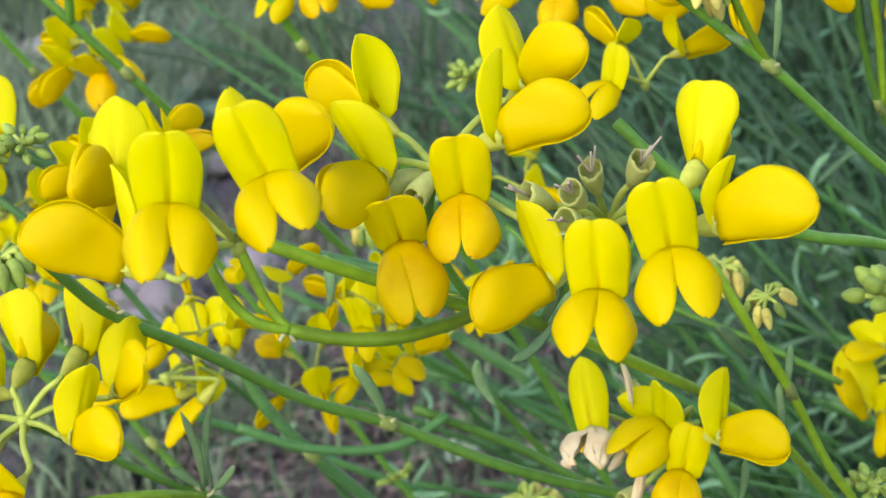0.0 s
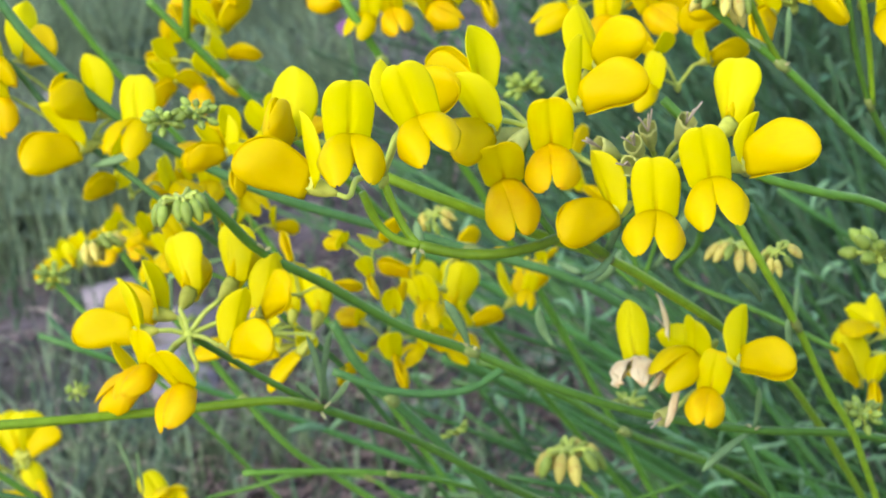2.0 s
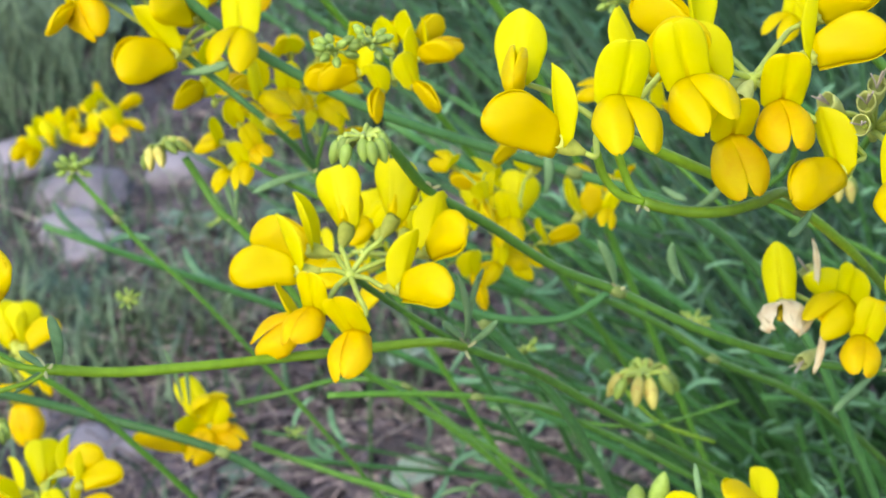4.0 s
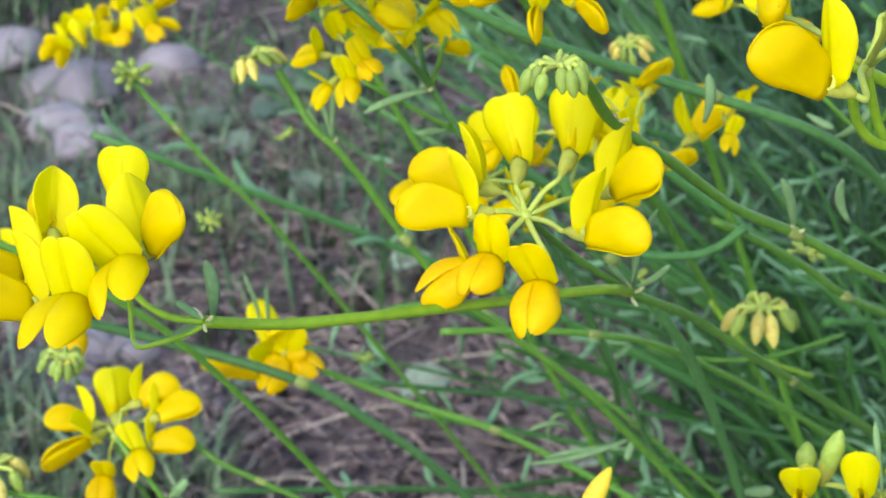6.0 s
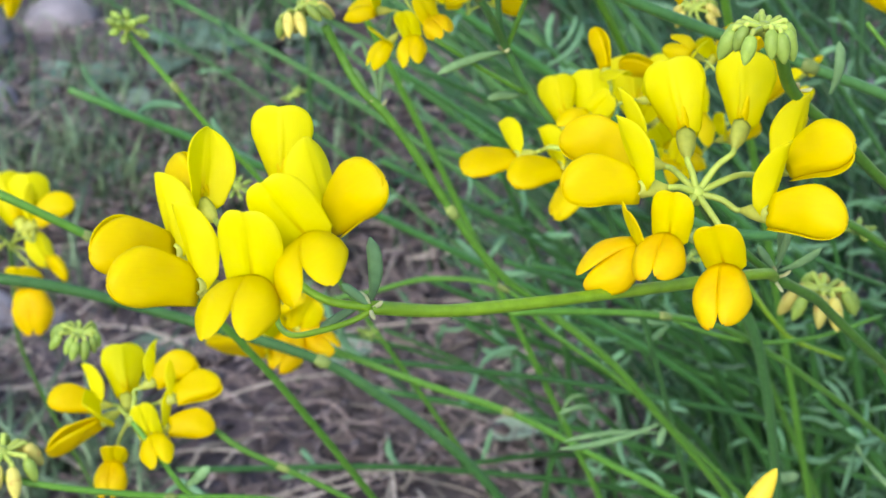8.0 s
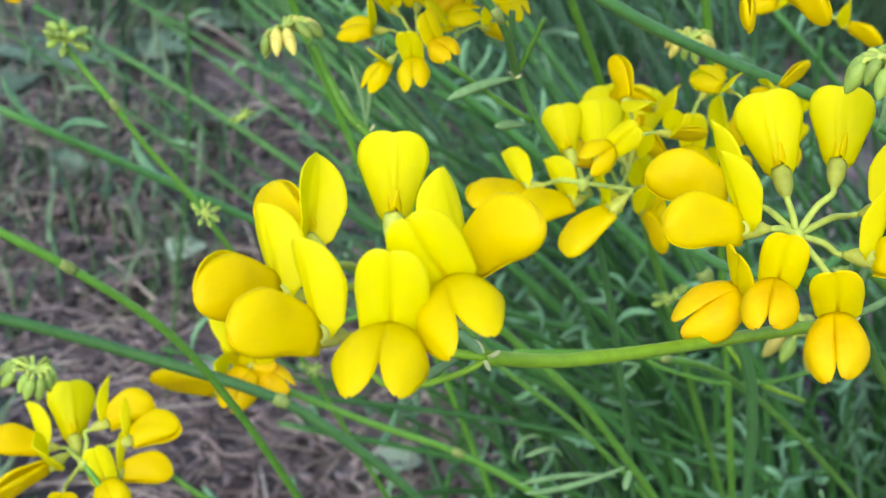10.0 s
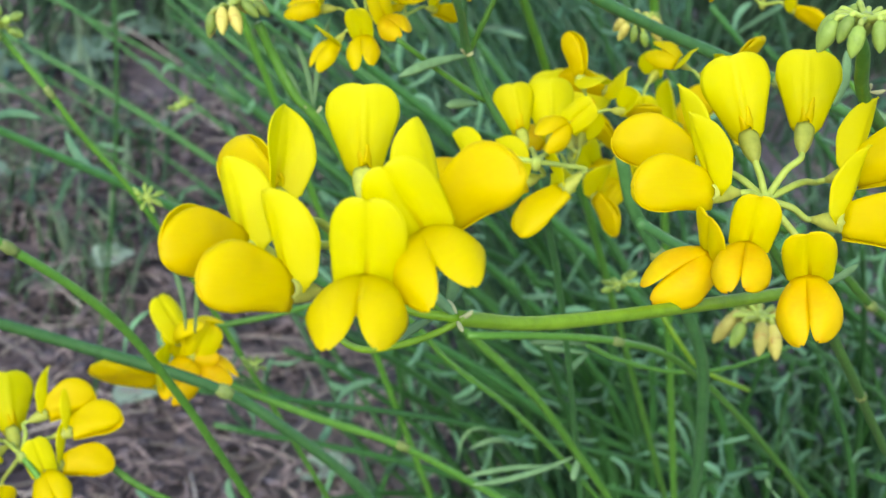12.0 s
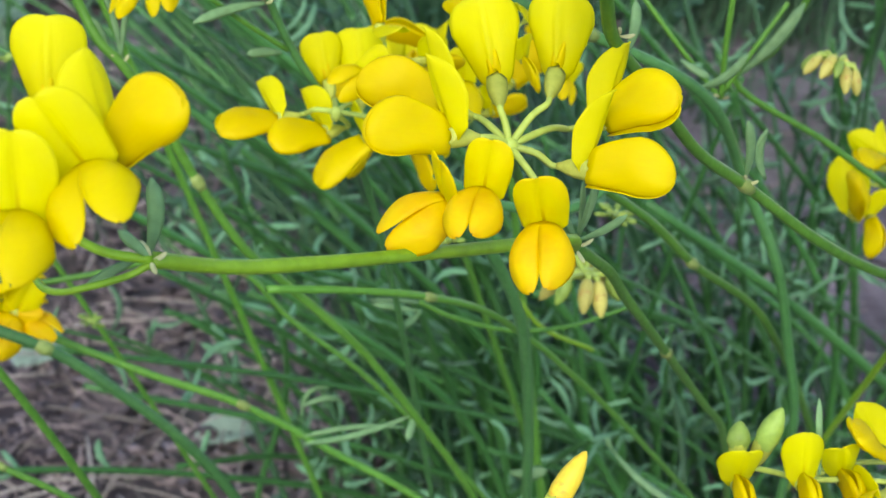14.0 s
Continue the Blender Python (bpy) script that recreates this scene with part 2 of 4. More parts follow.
# ---- the parts of one pea flower; its mouth at the origin, the wings along +Y, the standard along +Z ----
def outline(v, full, low, square=2.4):
    """Half the width of a petal along its length: a claw, a broad blade, a round end."""
    rise = min(1.0, (v / full) ** 0.8) if v < full else 1.0
    fall = math.sqrt(max(0.0, 1 - max(0.0, (v - full) / (1 - full)) ** square))
    return (low + (1 - low) * rise) * max(0.07, fall)


def finer(v):
    """Closer steps towards the tip."""
    return 1 - (1 - v) ** 1.7


def standard_mesh(seed, material, spread=1.0, curl=1.0, fold=11.0, square=2.6, peak=0.0004, low=0.75, length=0.0091, full=0.45):
    """The upright petal: two panels that meet in a crease and sweep back, or forward where fold is below zero."""
    rnd = random.Random(seed)
    wave, lean, twist = rnd.uniform(-0.5, 0.5), rnd.uniform(-0.04, 0.06), rnd.uniform(-0.10, 0.10)
    uneven = rnd.uniform(-0.08, 0.08)

    def place(u, v):
        v = finer(v)
        corner = 0.6 + 0.4 * min(1.0, v / 0.07)
        w = 0.0039 * outline(v, full, low, square) * corner * spread * (1 + uneven * (1 if u > 0 else -1))
        a = radians(fold * (1.15 - 0.45 * v))
        panel = 0.0004 * math.sin(math.pi * abs(u)) * (0.4 + 0.6 * math.sin(math.pi * v))
        crease = -0.0004 * math.exp(-(u / 0.09) ** 2) * math.sin(math.pi * min(1.0, 0.2 + 0.8 * v))
        flare = 0.0006 * abs(u) ** 2 * max(0.0, 1 - v / 0.35)
        x = w * u * math.cos(a)
        y = -w * abs(u) * math.sin(a) + (panel if fold > 0 else -panel) + crease + flare - 0.0013 * curl * v * v + lean * 0.008 * v
        y += 0.0002 * wave * math.sin(6 * v + 3 * u) + 0.0003 * wave * u * v * v
        z = -0.0004 + length * v + peak * v ** 5 * math.exp(-(x / 0.0010) ** 2) + 0.0002 * wave * v ** 4 * math.sin(5 * u)
        z -= 0.0005 * max(0.0, 1 - v / 0.3) * abs(u) ** 2
        return (x + twist * 0.004 * v * v, y, z)

    return sheet("standard", 18, 16, place, material)


def shut_wing(seed, side, material, size=1.0):
    """One of two wings that lie close over the keel: half of a plump rounded egg with a rolled upper rim."""
    rnd = random.Random(seed)
    puff, drop, swell = rnd.uniform(0.85, 1.1), rnd.uniform(-0.0002, 0.0004), rnd.uniform(0.52, 0.60)
    gape = rnd.uniform(-0.0002, 0.0001)

    def place(u, v):
        v = finer(v)
        o = outline(v, swell, 0.60, 2.1)
        a = u * math.pi / 2
        h, w = 0.0032 * o * size, 0.0017 * o * puff * size
        ripple = 0.00014 * math.sin(7 * v + 4 * u + seed) * math.cos(a) - 0.00025 * math.exp(-((v - 0.3) / 0.13) ** 2 - ((u - 0.35) / 0.3) ** 2)
        rim = 0.00012 * math.exp(-((u - 0.8) / 0.14) ** 2) * math.sin(math.pi * v)
        slit = 0.0006 * max(0.0, u) ** 2 * math.sin(math.pi * min(1.0, 0.1 + 0.9 * v))
        x = w * max(0.0, math.cos(a)) ** 0.8 + ripple + rim + slit - 0.00022 + gape * v * v
        z = h * math.sin(a) * (1.08 if u > 0 else 0.94) + 0.0007 * math.sin(math.pi * v) + drop * v + 0.0002 * side
        return (side * x, 0.0001 + 0.0100 * v * size, z)

    return sheet("wing", 14, 16, place, material)


def spread_wing(seed, side, material, spread=62.0, size=1.10, part=0.50, length=0.0086, crumple=0.0):
    """One of two wings that stand open like a tent: a broad rounded paddle, joined to the other along the top."""
    rnd = random.Random(seed)
    puff, drop, turn = rnd.uniform(0.8, 1.2), rnd.uniform(-0.0003, 0.0004), rnd.uniform(-4, 4)
    a = radians(spread + turn)
    full = 0.0044 * size

    def place(u, v):
        v = finer(v)
        width = full * outline(v, 0.46, 0.72, 1.7)
        tip = max(0.0, v - 0.35) / 0.65
        down = (1 - u) * 0.5 * width + (full - width) * part * tip
        out = 0.0015 * puff * math.sin(math.pi * min(1.0, 0.15 + 0.8 * v)) * (1 - u * u) + 0.0005 * math.sin(math.pi * v)
        ripple = 0.00011 * math.sin(7 * v + 3 * u + seed) + crumple * noise.noise((u * 2.2, v * 3.5, seed))
        x = down * math.sin(a) + (out + ripple) * math.cos(a) - 0.00045
        z = 0.0015 * size - down * math.cos(a) + out * math.sin(a) + drop * v - 0.0012 * v * v
        return (side * x, 0.0003 + length * v, z)

    return sheet("wing", 12, 14, place, material)


def keel_mesh():
    path = [Vector((0, 0.0052 * t, -0.0006 + 0.0014 * t * t)) for t in [k / 8 for k in range(9)]]
    radii = [0.0003, 0.0006, 0.0007, 0.0007, 0.0007, 0.0006, 0.0005, 0.0003, 0.0001]
    v, f = tube_data(path, radii, 8)
    return mesh_of("keel", v, f, KEEL)


def calyx_mesh(material, name="calyx"):
    """A small bell with five short teeth, its mouth at the origin, its base at -Y."""
    sides, verts, faces = 20, [], []
    for y, r in ((-0.0037, 0.00036), (-0.0032, 0.0005), (-0.0025, 0.0008), (-0.0015, 0.00106), (-0.0004, 0.00118), (0.0002, 0.00116), (0.0, 0.0010), (-0.0012, 0.0009)):
        for s in range(sides):
            a = 2 * math.pi * s / sides
            tooth = 0.0003 * max(0, math.cos(5 * a)) if y > -0.0005 else 0
            verts.append((r * math.cos(a) * 0.92, y + tooth, r * math.sin(a) * 1.08))
    for k in range(7):
        for s in range(sides):
            t = (s + 1) % sides
            faces.append((k * sides + s, (k + 1) * sides + s, (k + 1) * sides + t, k * sides + t))
    faces.append(tuple(range(sides)))
    return mesh_of(name, verts, faces, material)


def stamen_mesh(seed):
    """A dry pale thread that stands out of a spent calyx."""
    rnd = random.Random(seed)
    side = Vector((rnd.uniform(-1, 1), 0, rnd.uniform(-1, 1))) * 0.0007
    path = spline([Vector((0, -0.0006, 0)), Vector((0, 0.0008, 0)) + side * 0.7, Vector((0, rnd.uniform(0.0018, 0.0030), 0)) + side * 1.6], 3)
    v, f = tube_data(path, [0.00011] * len(path), 5)
    return mesh_of("stamen", v, f, STRAW)


STANDARDS = {
    "fresh": [standard_mesh(s, STANDARD, 1.0, 0.6, f, 2.3, 0.0003, 0.62) for s, f in ((1, 34), (2, 40), (3, 30), (11, 36))],
    "open": [standard_mesh(s, STANDARD, 0.86, 0.7, 14, 3.0, -0.0004, 0.80) for s in (4, 5, 12)],
    "half": [standard_mesh(s, YOUNG, 1.0, -0.6, -30, 3.0, -0.0003, 0.36, 0.0091, 0.62) for s in (9, 10)],
    "dried": [standard_mesh(s, OLD_STANDARD, 0.84, 1.4, 12, 4.0, -0.0003, 0.80) for s in (6, 7)],
    "worn": [standard_mesh(13, STANDARD, 0.55, -1.6, 24, 2.4, 0.0, 0.6, 0.0062)],
    "withered": [standard_mesh(8, STANDARD, 0.7, 0.6, 30)],
}
WINGS = {
    "fresh": [(shut_wing(s, -1, WING), shut_wing(s + 9, 1, WING)) for s in (1, 2, 3, 4)],
    "open": [(spread_wing(s, -1, WING), spread_wing(s + 9, 1, WING)) for s in (4, 5, 6)],
    "half": [(shut_wing(s, -1, WING, 0.80), shut_wing(s + 9, 1, WING, 0.80)) for s in (2, 3)],
    "dried": [(spread_wing(s, -1, OLD_WING, 52, 1.15, 0.30, 0.0088), spread_wing(s + 9, 1, OLD_WING, 52, 1.15, 0.30, 0.0088)) for s in (6, 7)],
    "worn": [(shut_wing(s, -1, WING, 1.04), shut_wing(s + 9, 1, WING, 1.04)) for s in (21, 22)],
    "withered": [(spread_wing(8, -1, PAPERY, 60, 0.85, 0.5, 0.0072, 0.0016), spread_wing(17, 1, PAPERY, 35, 0.75, 0.3, 0.0062, 0.0016))],
}
KEEL_MESH, CALYX_MESH, SPENT_MESH, STAMENS = keel_mesh(), calyx_mesh(CALYX), calyx_mesh(SPENT, "spent_calyx"), [stamen_mesh(s) for s in (71, 72, 73, 74)]
pick = random.Random(11)


def flower(kind, parent, m, tilt=0.0):
    """One pea flower under its umbel: a calyx that bears the standard, two wings and the keel. tilt: degrees by which the standard leans back."""
    ob = link("flower", CALYX_MESH, parent, m)
    link("standard", pick.choice(STANDARDS[kind]), ob, pose(0, 0, 0.0003, tilt + pick.uniform(-3, 3), pick.uniform(-4, 4), pick.uniform(-5, 5)))
    apart = {"open": 1, "dried": 0, "withered": 8}.get(kind, 0)
    for side, w in zip((-1, 1), pick.choice(WINGS[kind])):
        link("wing", w, ob, pose(0, 0, 0, pick.uniform(-3, 3), 0, -side * (apart + pick.uniform(-1, 2))))
    if kind != "half":
        link("keel", KEEL_MESH, ob)
    return ob


def pedicel(parent, start, end, into, r=0.00034):
    """A thin stalk from the hub that bends into a calyx."""
    a, b = Vector(start), Vector(end)
    reach = (b - a).length
    mid = a + (b - a) * 0.55 + Vector((0, 0, 0.07 * reach))
    path = spline([a, mid, b - into * 0.12 * reach, b], 4)
    v, f = tube_data(path, [r * (1.25 - 0.3 * k / len(path)) for k in range(len(path))], 7)
    return link("pedicel", mesh_of("pedicel", v, f, PEDICEL), parent)


def umbel(hub, flowers, label, spent=()):
    """A head of pea flowers. flowers: kind, place, turn and scale of each; spent: calyces that have lost their petals."""
    top = tagged(new("flower_umbel"), label, "flower umbel", "flower umbels of the bush")
    top.location = hub
    hub = Vector(hub)
    link("hub", turned([(-0.0014, 0.0005), (-0.0006, 0.0008), (0.0002, 0.0009), (0.0007, 0.0006), (0.0009, 0.0002)], 10, PEDICEL, "hub"), top, pose(0, 0, 0, 90, 0, 0))
    for kind, x, y, z, rx, ry, rz, size, tilt in flowers:
        m = pose(x - hub.x, y - hub.y, z - hub.z, rx, ry, rz) @ Matrix.Scale(size, 4)
        flower(kind, top, m, tilt)
        base = m @ Vector((0, -0.0036, 0))
        pedicel(top, (0, 0, 0), base, (m.to_3x3() @ Vector((0, 1, 0))).normalized())
    for p in spent:
        to = Vector(p) - hub
        turn = to.to_track_quat("Y", "Z").to_matrix().to_4x4()
        old = link("spent_calyx", SPENT_MESH, top, Matrix.Translation(to) @ turn @ Matrix.Scale(1.1, 4), "withered green calyx with no petals")
        for thread in STAMENS:
            link("stamen", thread, old, None, "dry straw-coloured thread")
        pedicel(top, (0, 0, 0), to - to.normalized() * 0.0031, to.normalized())
    return top


def dry_petal(head, base, tip, wide, seed):
    """A shrivelled pale petal that still hangs in a head."""
    a, along = Vector(base) - head.location, Vector(tip) - Vector(base)
    turn = along.to_track_quat("Y", "X").to_matrix().to_4x4()
    size = along.length / 0.0075
    shape = Matrix.Diagonal((wide * size, size, wide * size, 1))
    link("dry_petal", spread_wing(seed, 1, PAPERY, 60, 0.9, 0.5, 0.0075, 0.0026), head, Matrix.Translation(a) @ turn @ shape, "shrivelled cream petal with a brown edge")


# ---- stems, leaves, buds ----
ROOT = Vector((0.09, 0.50, 0.0))
SHRUB = tagged(new("shrub"), "rush-stemmed green shrub with yellow pea flowers growing from the soil", "shrub")
grow = random.Random(5)


def stem(points, r_mm, tint, rooted):
    """A smooth green stem through its bends; a rooted one runs on down to the foot of the bush."""
    pts = [Vector(p) for p in points]
    count = len(pts)
    if rooted:
        end = pts[-1]
        way = (end - pts[-2]).normalized()
        down = end.z / max(0.45, -way.z)
        foot = Vector((end.x + way.x * down * 0.75, end.y + max(0.1, way.y) * down * 0.75, -0.01))
        foot = foot.lerp(ROOT, 0.3) + Vector((grow.uniform(-0.03, 0.03), grow.uniform(-0.03, 0.03), 0))
        foot.z = -0.01
        for share in (0.3, 0.65):
            pts.append(end.lerp(foot, share) + way * down * 0.25 * share * (1 - share))
        pts.append(foot)
    path = spline(pts, 6)
    r = r_mm / 1000
    shape = [r * (0.92 + 0.1 * math.sin(k * 0.7 + r_mm * 9) * 0.3 + 0.35 * max(0, k - 6 * count) / max(1, len(path))) for k in range(len(path))]
    v, f = tube_data(path, shape, 10, 0.035)
    ob = link("stem", mesh_of("stem", v, f, STEM[tint]), SHRUB)
    if tint != "mid":
        ob["label"] = {"light": "smooth light green rush-like stem", "dark": "smooth dark blue-green rush-like stem"}[tint]
    if rooted:
        at = path[6 * (count // 2)]
        swelling = turned([(-0.0016, r * 0.9), (-0.0007, r * 1.1), (0, r * 1.25), (0.0007, r * 1.1), (0.0016, r * 0.9)], 10, NODE, "node")
        ahead = (path[6 * (count // 2) + 1] - at).to_track_quat("Y", "Z").to_matrix().to_4x4()
        link("node", swelling, ob, Matrix.Translation(at) @ ahead, "pale ringed node")
    return ob


def leaf_data(base, tip, width, bow, up, start=0):
    """A narrow fleshy leaflet, flat-oval across, round at the tip."""
    base, tip = Vector(base), Vector(tip)
    along = tip - base
    side = along.cross(up).normalized()
    face = side.cross(along).normalized()
    verts, faces, n = [], [], 8
    for k in range(n + 1):
        t = k / n
        w = width * 0.5 * (0.35 + 0.65 * min(1, t * 2.2)) * math.sqrt(max(0.02, 1 - max(0, (t - 0.72) / 0.28) ** 2))
        c = base + along * t + (side * 0.7 + face * 0.7) * bow * along.length * 4 * t * (1 - t) * 0.6
        for a, b in ((1, 0), (0.5, 0.32), (-0.5, 0.32), (-1, 0), (-0.5, -0.32), (0.5, -0.32)):
            verts.append(c + side * w * a + face * w * b)
    for k in range(n):
        for s in range(6):
            t = (s + 1) % 6
            faces.append((start + k * 6 + s, start + k * 6 + t, start + k * 6 + 6 + t, start + k * 6 + 6 + s))
    faces.append(tuple(start + s for s in reversed(range(6))))
    faces.append(tuple(start + n * 6 + s for s in range(6)))
    return verts, faces


def leaf(base, tip, width_mm, bow):
    v, f = leaf_data(base, tip, width_mm / 1000, bow, Vector((0.2, -0.9, 0.4)))
    return link("leaflet", mesh_of("leaflet", v, f, LEAF), SHRUB)


def stipule(base, tip):
    """A small dry scale at a joint of the stem."""
    v, f = leaf_data(base, tip, 0.0005, 0.2, Vector((0.2, -0.9, 0.4)))
    return link("stipule", mesh_of("stipule", v, f, STIPULE), SHRUB, None, "small pale dry scale at a joint")


def bud_mesh(material, length, r, name):
    return turned([(0, r * 0.4), (length * 0.12, r * 0.8), (length * 0.35, r), (length * 0.6, r * 0.92), (length * 0.82, r * 0.6), (length * 0.95, r * 0.28), (length, r * 0.05)], 10, material, name)


def bud(base, tip, orange):
    """A closed flower bud standing on its stalk."""
    a, b = Vector(base), Vector(tip)
    turn = (b - a).to_track_quat("Y", "Z").to_matrix().to_4x4()
    n = (b - a).length
    ob = tagged(new("flower_bud"), "closed yellow bud with an orange tip" if orange else "closed pale green bud", "bud")
    ob.matrix_basis = Matrix.Translation(a) @ turn
    link("petal_cone", bud_mesh(OPENING if orange else BUD, n, 0.0014 if orange else 0.0016, "petal_cone"), ob)
    link("calyx", calyx_mesh(CALYX), ob, pose(0, 0.0013, 0) @ Matrix.Scale(1.12, 4))
    return ob


GREEN_BUD, CREAM_BUD = bud_mesh(BUD, 0.0038, 0.0010, "bud"), bud_mesh(TAN, 0.0048, 0.0011, "bud")
ROUND_BUD = bud_mesh(BUD, 0.0029, 0.00095, "bud")
STAR_BUD = bud_mesh(BUD, 0.0030, 0.00075, "bud")


def green_head(kind, seed):
    """A head of buds: green drooping ones, a small star of short ones, or cream ones about to open."""
    rnd = random.Random(seed)
    label = {"bud": "dense head of drooping green buds", "cluster": "compact cluster of small round green buds", "star": "small star-shaped head of green buds", "tan": "head of cream and green buds about to open"}[kind]
    top = tagged(new("bud_head"), label, "bud head", "bud heads of the bush")
    link("hub", turned([(-0.001, 0.0005), (-0.0004, 0.0009), (0.0003, 0.0010), (0.0008, 0.0006)], 8, PEDICEL, "hub"), top, pose(0, 0, 0, 90, 0, 0))
    n = {"bud": 12, "cluster": 15, "star": 10, "tan": 10}[kind]
    for k in range(n):
        a = 2 * math.pi * (k + rnd.uniform(-0.2, 0.2)) / n
        out = Vector((math.cos(a), math.sin(a), rnd.uniform(-0.5, 1.2) if kind == "cluster" else rnd.uniform(-0.1, 0.35)))
        reach = {"bud": 0.0036, "cluster": 0.0030, "star": 0.0024, "tan": 0.0034}[kind] * rnd.uniform(0.75, 1.1)
        end = out.normalized() * reach
        droop = (out + Vector((0, 0, {"bud": -2.6, "cluster": -0.2, "star": 0.1, "tan": -1.8}[kind]))).normalized()
        me = {"bud": GREEN_BUD, "cluster": ROUND_BUD, "star": STAR_BUD, "tan": CREAM_BUD if k % 3 else GREEN_BUD}[kind]
        pedicel(top, (0, 0, 0), end, droop, 0.00034)
        link("bud", me, top, Matrix.Translation(end) @ droop.to_track_quat("Y", "Z").to_matrix().to_4x4() @ Matrix.Scale(rnd.uniform(0.85, 1.15), 4))
    return top


def whole_head(seed, n, old=0.2):
    """A round umbel for the depth of the bush, its axis along +Z."""
    rnd = random.Random(seed)
    rows = []
    for k in range(n):
        a = 2 * math.pi * (k + rnd.uniform(-0.25, 0.25)) / n
        tilt = radians(rnd.uniform(48, 88))
        out = Vector((math.cos(a) * math.sin(tilt), math.sin(a) * math.sin(tilt), math.cos(tilt)))
        ahead = (out + Vector((0, 0, -0.45))).normalized()
        side = ahead.cross(Vector((0, 0, 1))).normalized()
        up = side.cross(ahead)
        turn = Matrix((side, ahead, up)).transposed().to_euler()
        p = out * rnd.uniform(0.0085, 0.0115)
        rows.append(("dried" if rnd.random() < old else rnd.choice(("fresh", "fresh", "open")), *p, *[math.degrees(e) for e in turn], rnd.uniform(0.85, 1.0), rnd.uniform(-15, 20)))
    return umbel((0, 0, 0), rows, "yellow pea-flower umbel deeper in the bush")

# ---- ground: one sheet to the horizon ----
def ground():
    steps = np.concatenate([np.linspace(0, 1.6, 70), 1.6 + (np.linspace(0, 1, 24)[1:] ** 3) * 250])
    line = np.concatenate([-steps[:0:-1], steps])
    verts = []
    for y in line:
        for x in line:
            near = max(0.0, 1 - math.hypot(x, y) / 6)
            h = 0.016 * noise.noise((x * 6, y * 6, 0)) + 0.008 * noise.noise((x * 19, y * 19, 3)) + 0.004 * noise.noise((x * 43, y * 43, 7))
            verts.append((x, y + 0.7, h * near))
    n = len(line)
    faces = [(j * n + i, j * n + i + 1, j * n + n + i + 1, j * n + n + i) for j in range(n - 1) for i in range(n - 1)]
    ob = link("ground", mesh_of("ground", verts, faces, SOIL))
    return tagged(ob, "grey-brown crumbly soil under the bush", "ground", kind="structure")


ground()


def scatter(name, count, material, make, label, category, seed):
    """Many small pieces of one kind in one mesh."""
    rnd, verts, faces = random.Random(seed), [], []
    for _ in range(count):
        v, f = make(rnd, len(verts))
        verts += v
        faces += f
    return tagged(link(name, mesh_of(name, verts, faces, material)), label, category, kind="stuff")


def litter_place(rnd):
    if rnd.random() < 0.6:
        return Vector((rnd.uniform(-0.35, 0.35), rnd.uniform(0.45, 1.15), rnd.uniform(0.0, 0.015)))
    return Vector((rnd.uniform(-0.9, 0.55), rnd.uniform(0.35, 2.0), rnd.uniform(0.0, 0.02)))


def straw_piece(rnd, start, lo=0.02, hi=0.11, r0=0.0004, r1=0.0011):
    a, p = rnd.uniform(0, 2 * math.pi), litter_place(rnd)
    d = Vector((math.cos(a), math.sin(a), rnd.uniform(-0.05, 0.15))) * rnd.uniform(lo, hi)
    r = rnd.uniform(r0, r1)
    path = spline([p, p + d * 0.5 + Vector((0, 0, rnd.uniform(0, 0.01))), p + d], 3)
    return tube_data(path, [r * (1 - 0.6 * k / len(path)) for k in range(len(path))], 5, 0, start)


def chip(rnd, start):
    p, a = litter_place(rnd), rnd.uniform(0, 6.3)
    s, t = rnd.uniform(0.003, 0.009), rnd.uniform(0.001, 0.004)
    u, w = Vector((math.cos(a), math.sin(a), rnd.uniform(-0.4, 0.4))), Vector((-math.sin(a), math.cos(a), rnd.uniform(-0.4, 0.4)))
    h = Vector((0, 0, rnd.uniform(0.0015, 0.004)))
    q = [p + u * s, p + w * t, p - u * s * 0.9, p - w * t]
    return q + [c + h for c in q], [tuple(start + k for k in f) for f in ((3, 2, 1, 0), (4, 5, 6, 7), (0, 1, 5, 4), (1, 2, 6, 5), (2, 3, 7, 6), (3, 0, 4, 7))]


scatter("straw_litter", 1100, STRAW, straw_piece, "dry pale straw and stalks lying on the soil", "straw", 21)
scatter("twig_litter", 800, TWIG, lambda rnd, s: straw_piece(rnd, s, 0.015, 0.07, 0.0005, 0.0015), "dead grey-brown twigs lying on the soil", "twigs", 22)


def fibre(rnd, start):
    """A short curled shred of dry root or bark."""
    p, a = litter_place(rnd), rnd.uniform(0, 6.3)
    p.z += rnd.uniform(0.0, 0.012)
    n, r = rnd.uniform(0.008, 0.035), rnd.uniform(0.0003, 0.0008)
    d, side = Vector((math.cos(a), math.sin(a), rnd.uniform(-0.2, 0.3))) * n, Vector((-math.sin(a), math.cos(a), 0)) * n * rnd.uniform(-0.5, 0.5)
    path = spline([p, p + d * 0.4 + side, p + d * 0.8 + side * 0.6 + Vector((0, 0, rnd.uniform(-0.004, 0.008))), p + d], 2)
    return tube_data(path, [r] * len(path), 4, 0, start)


scatter("root_shreds", 5000, SHRED, fibre, "curled pale brown shreds of bark and root on the soil", "litter", 29)
scatter("bark_litter", 4200, TWIG, chip, "small dark bark chips on the soil", "litter", 23)


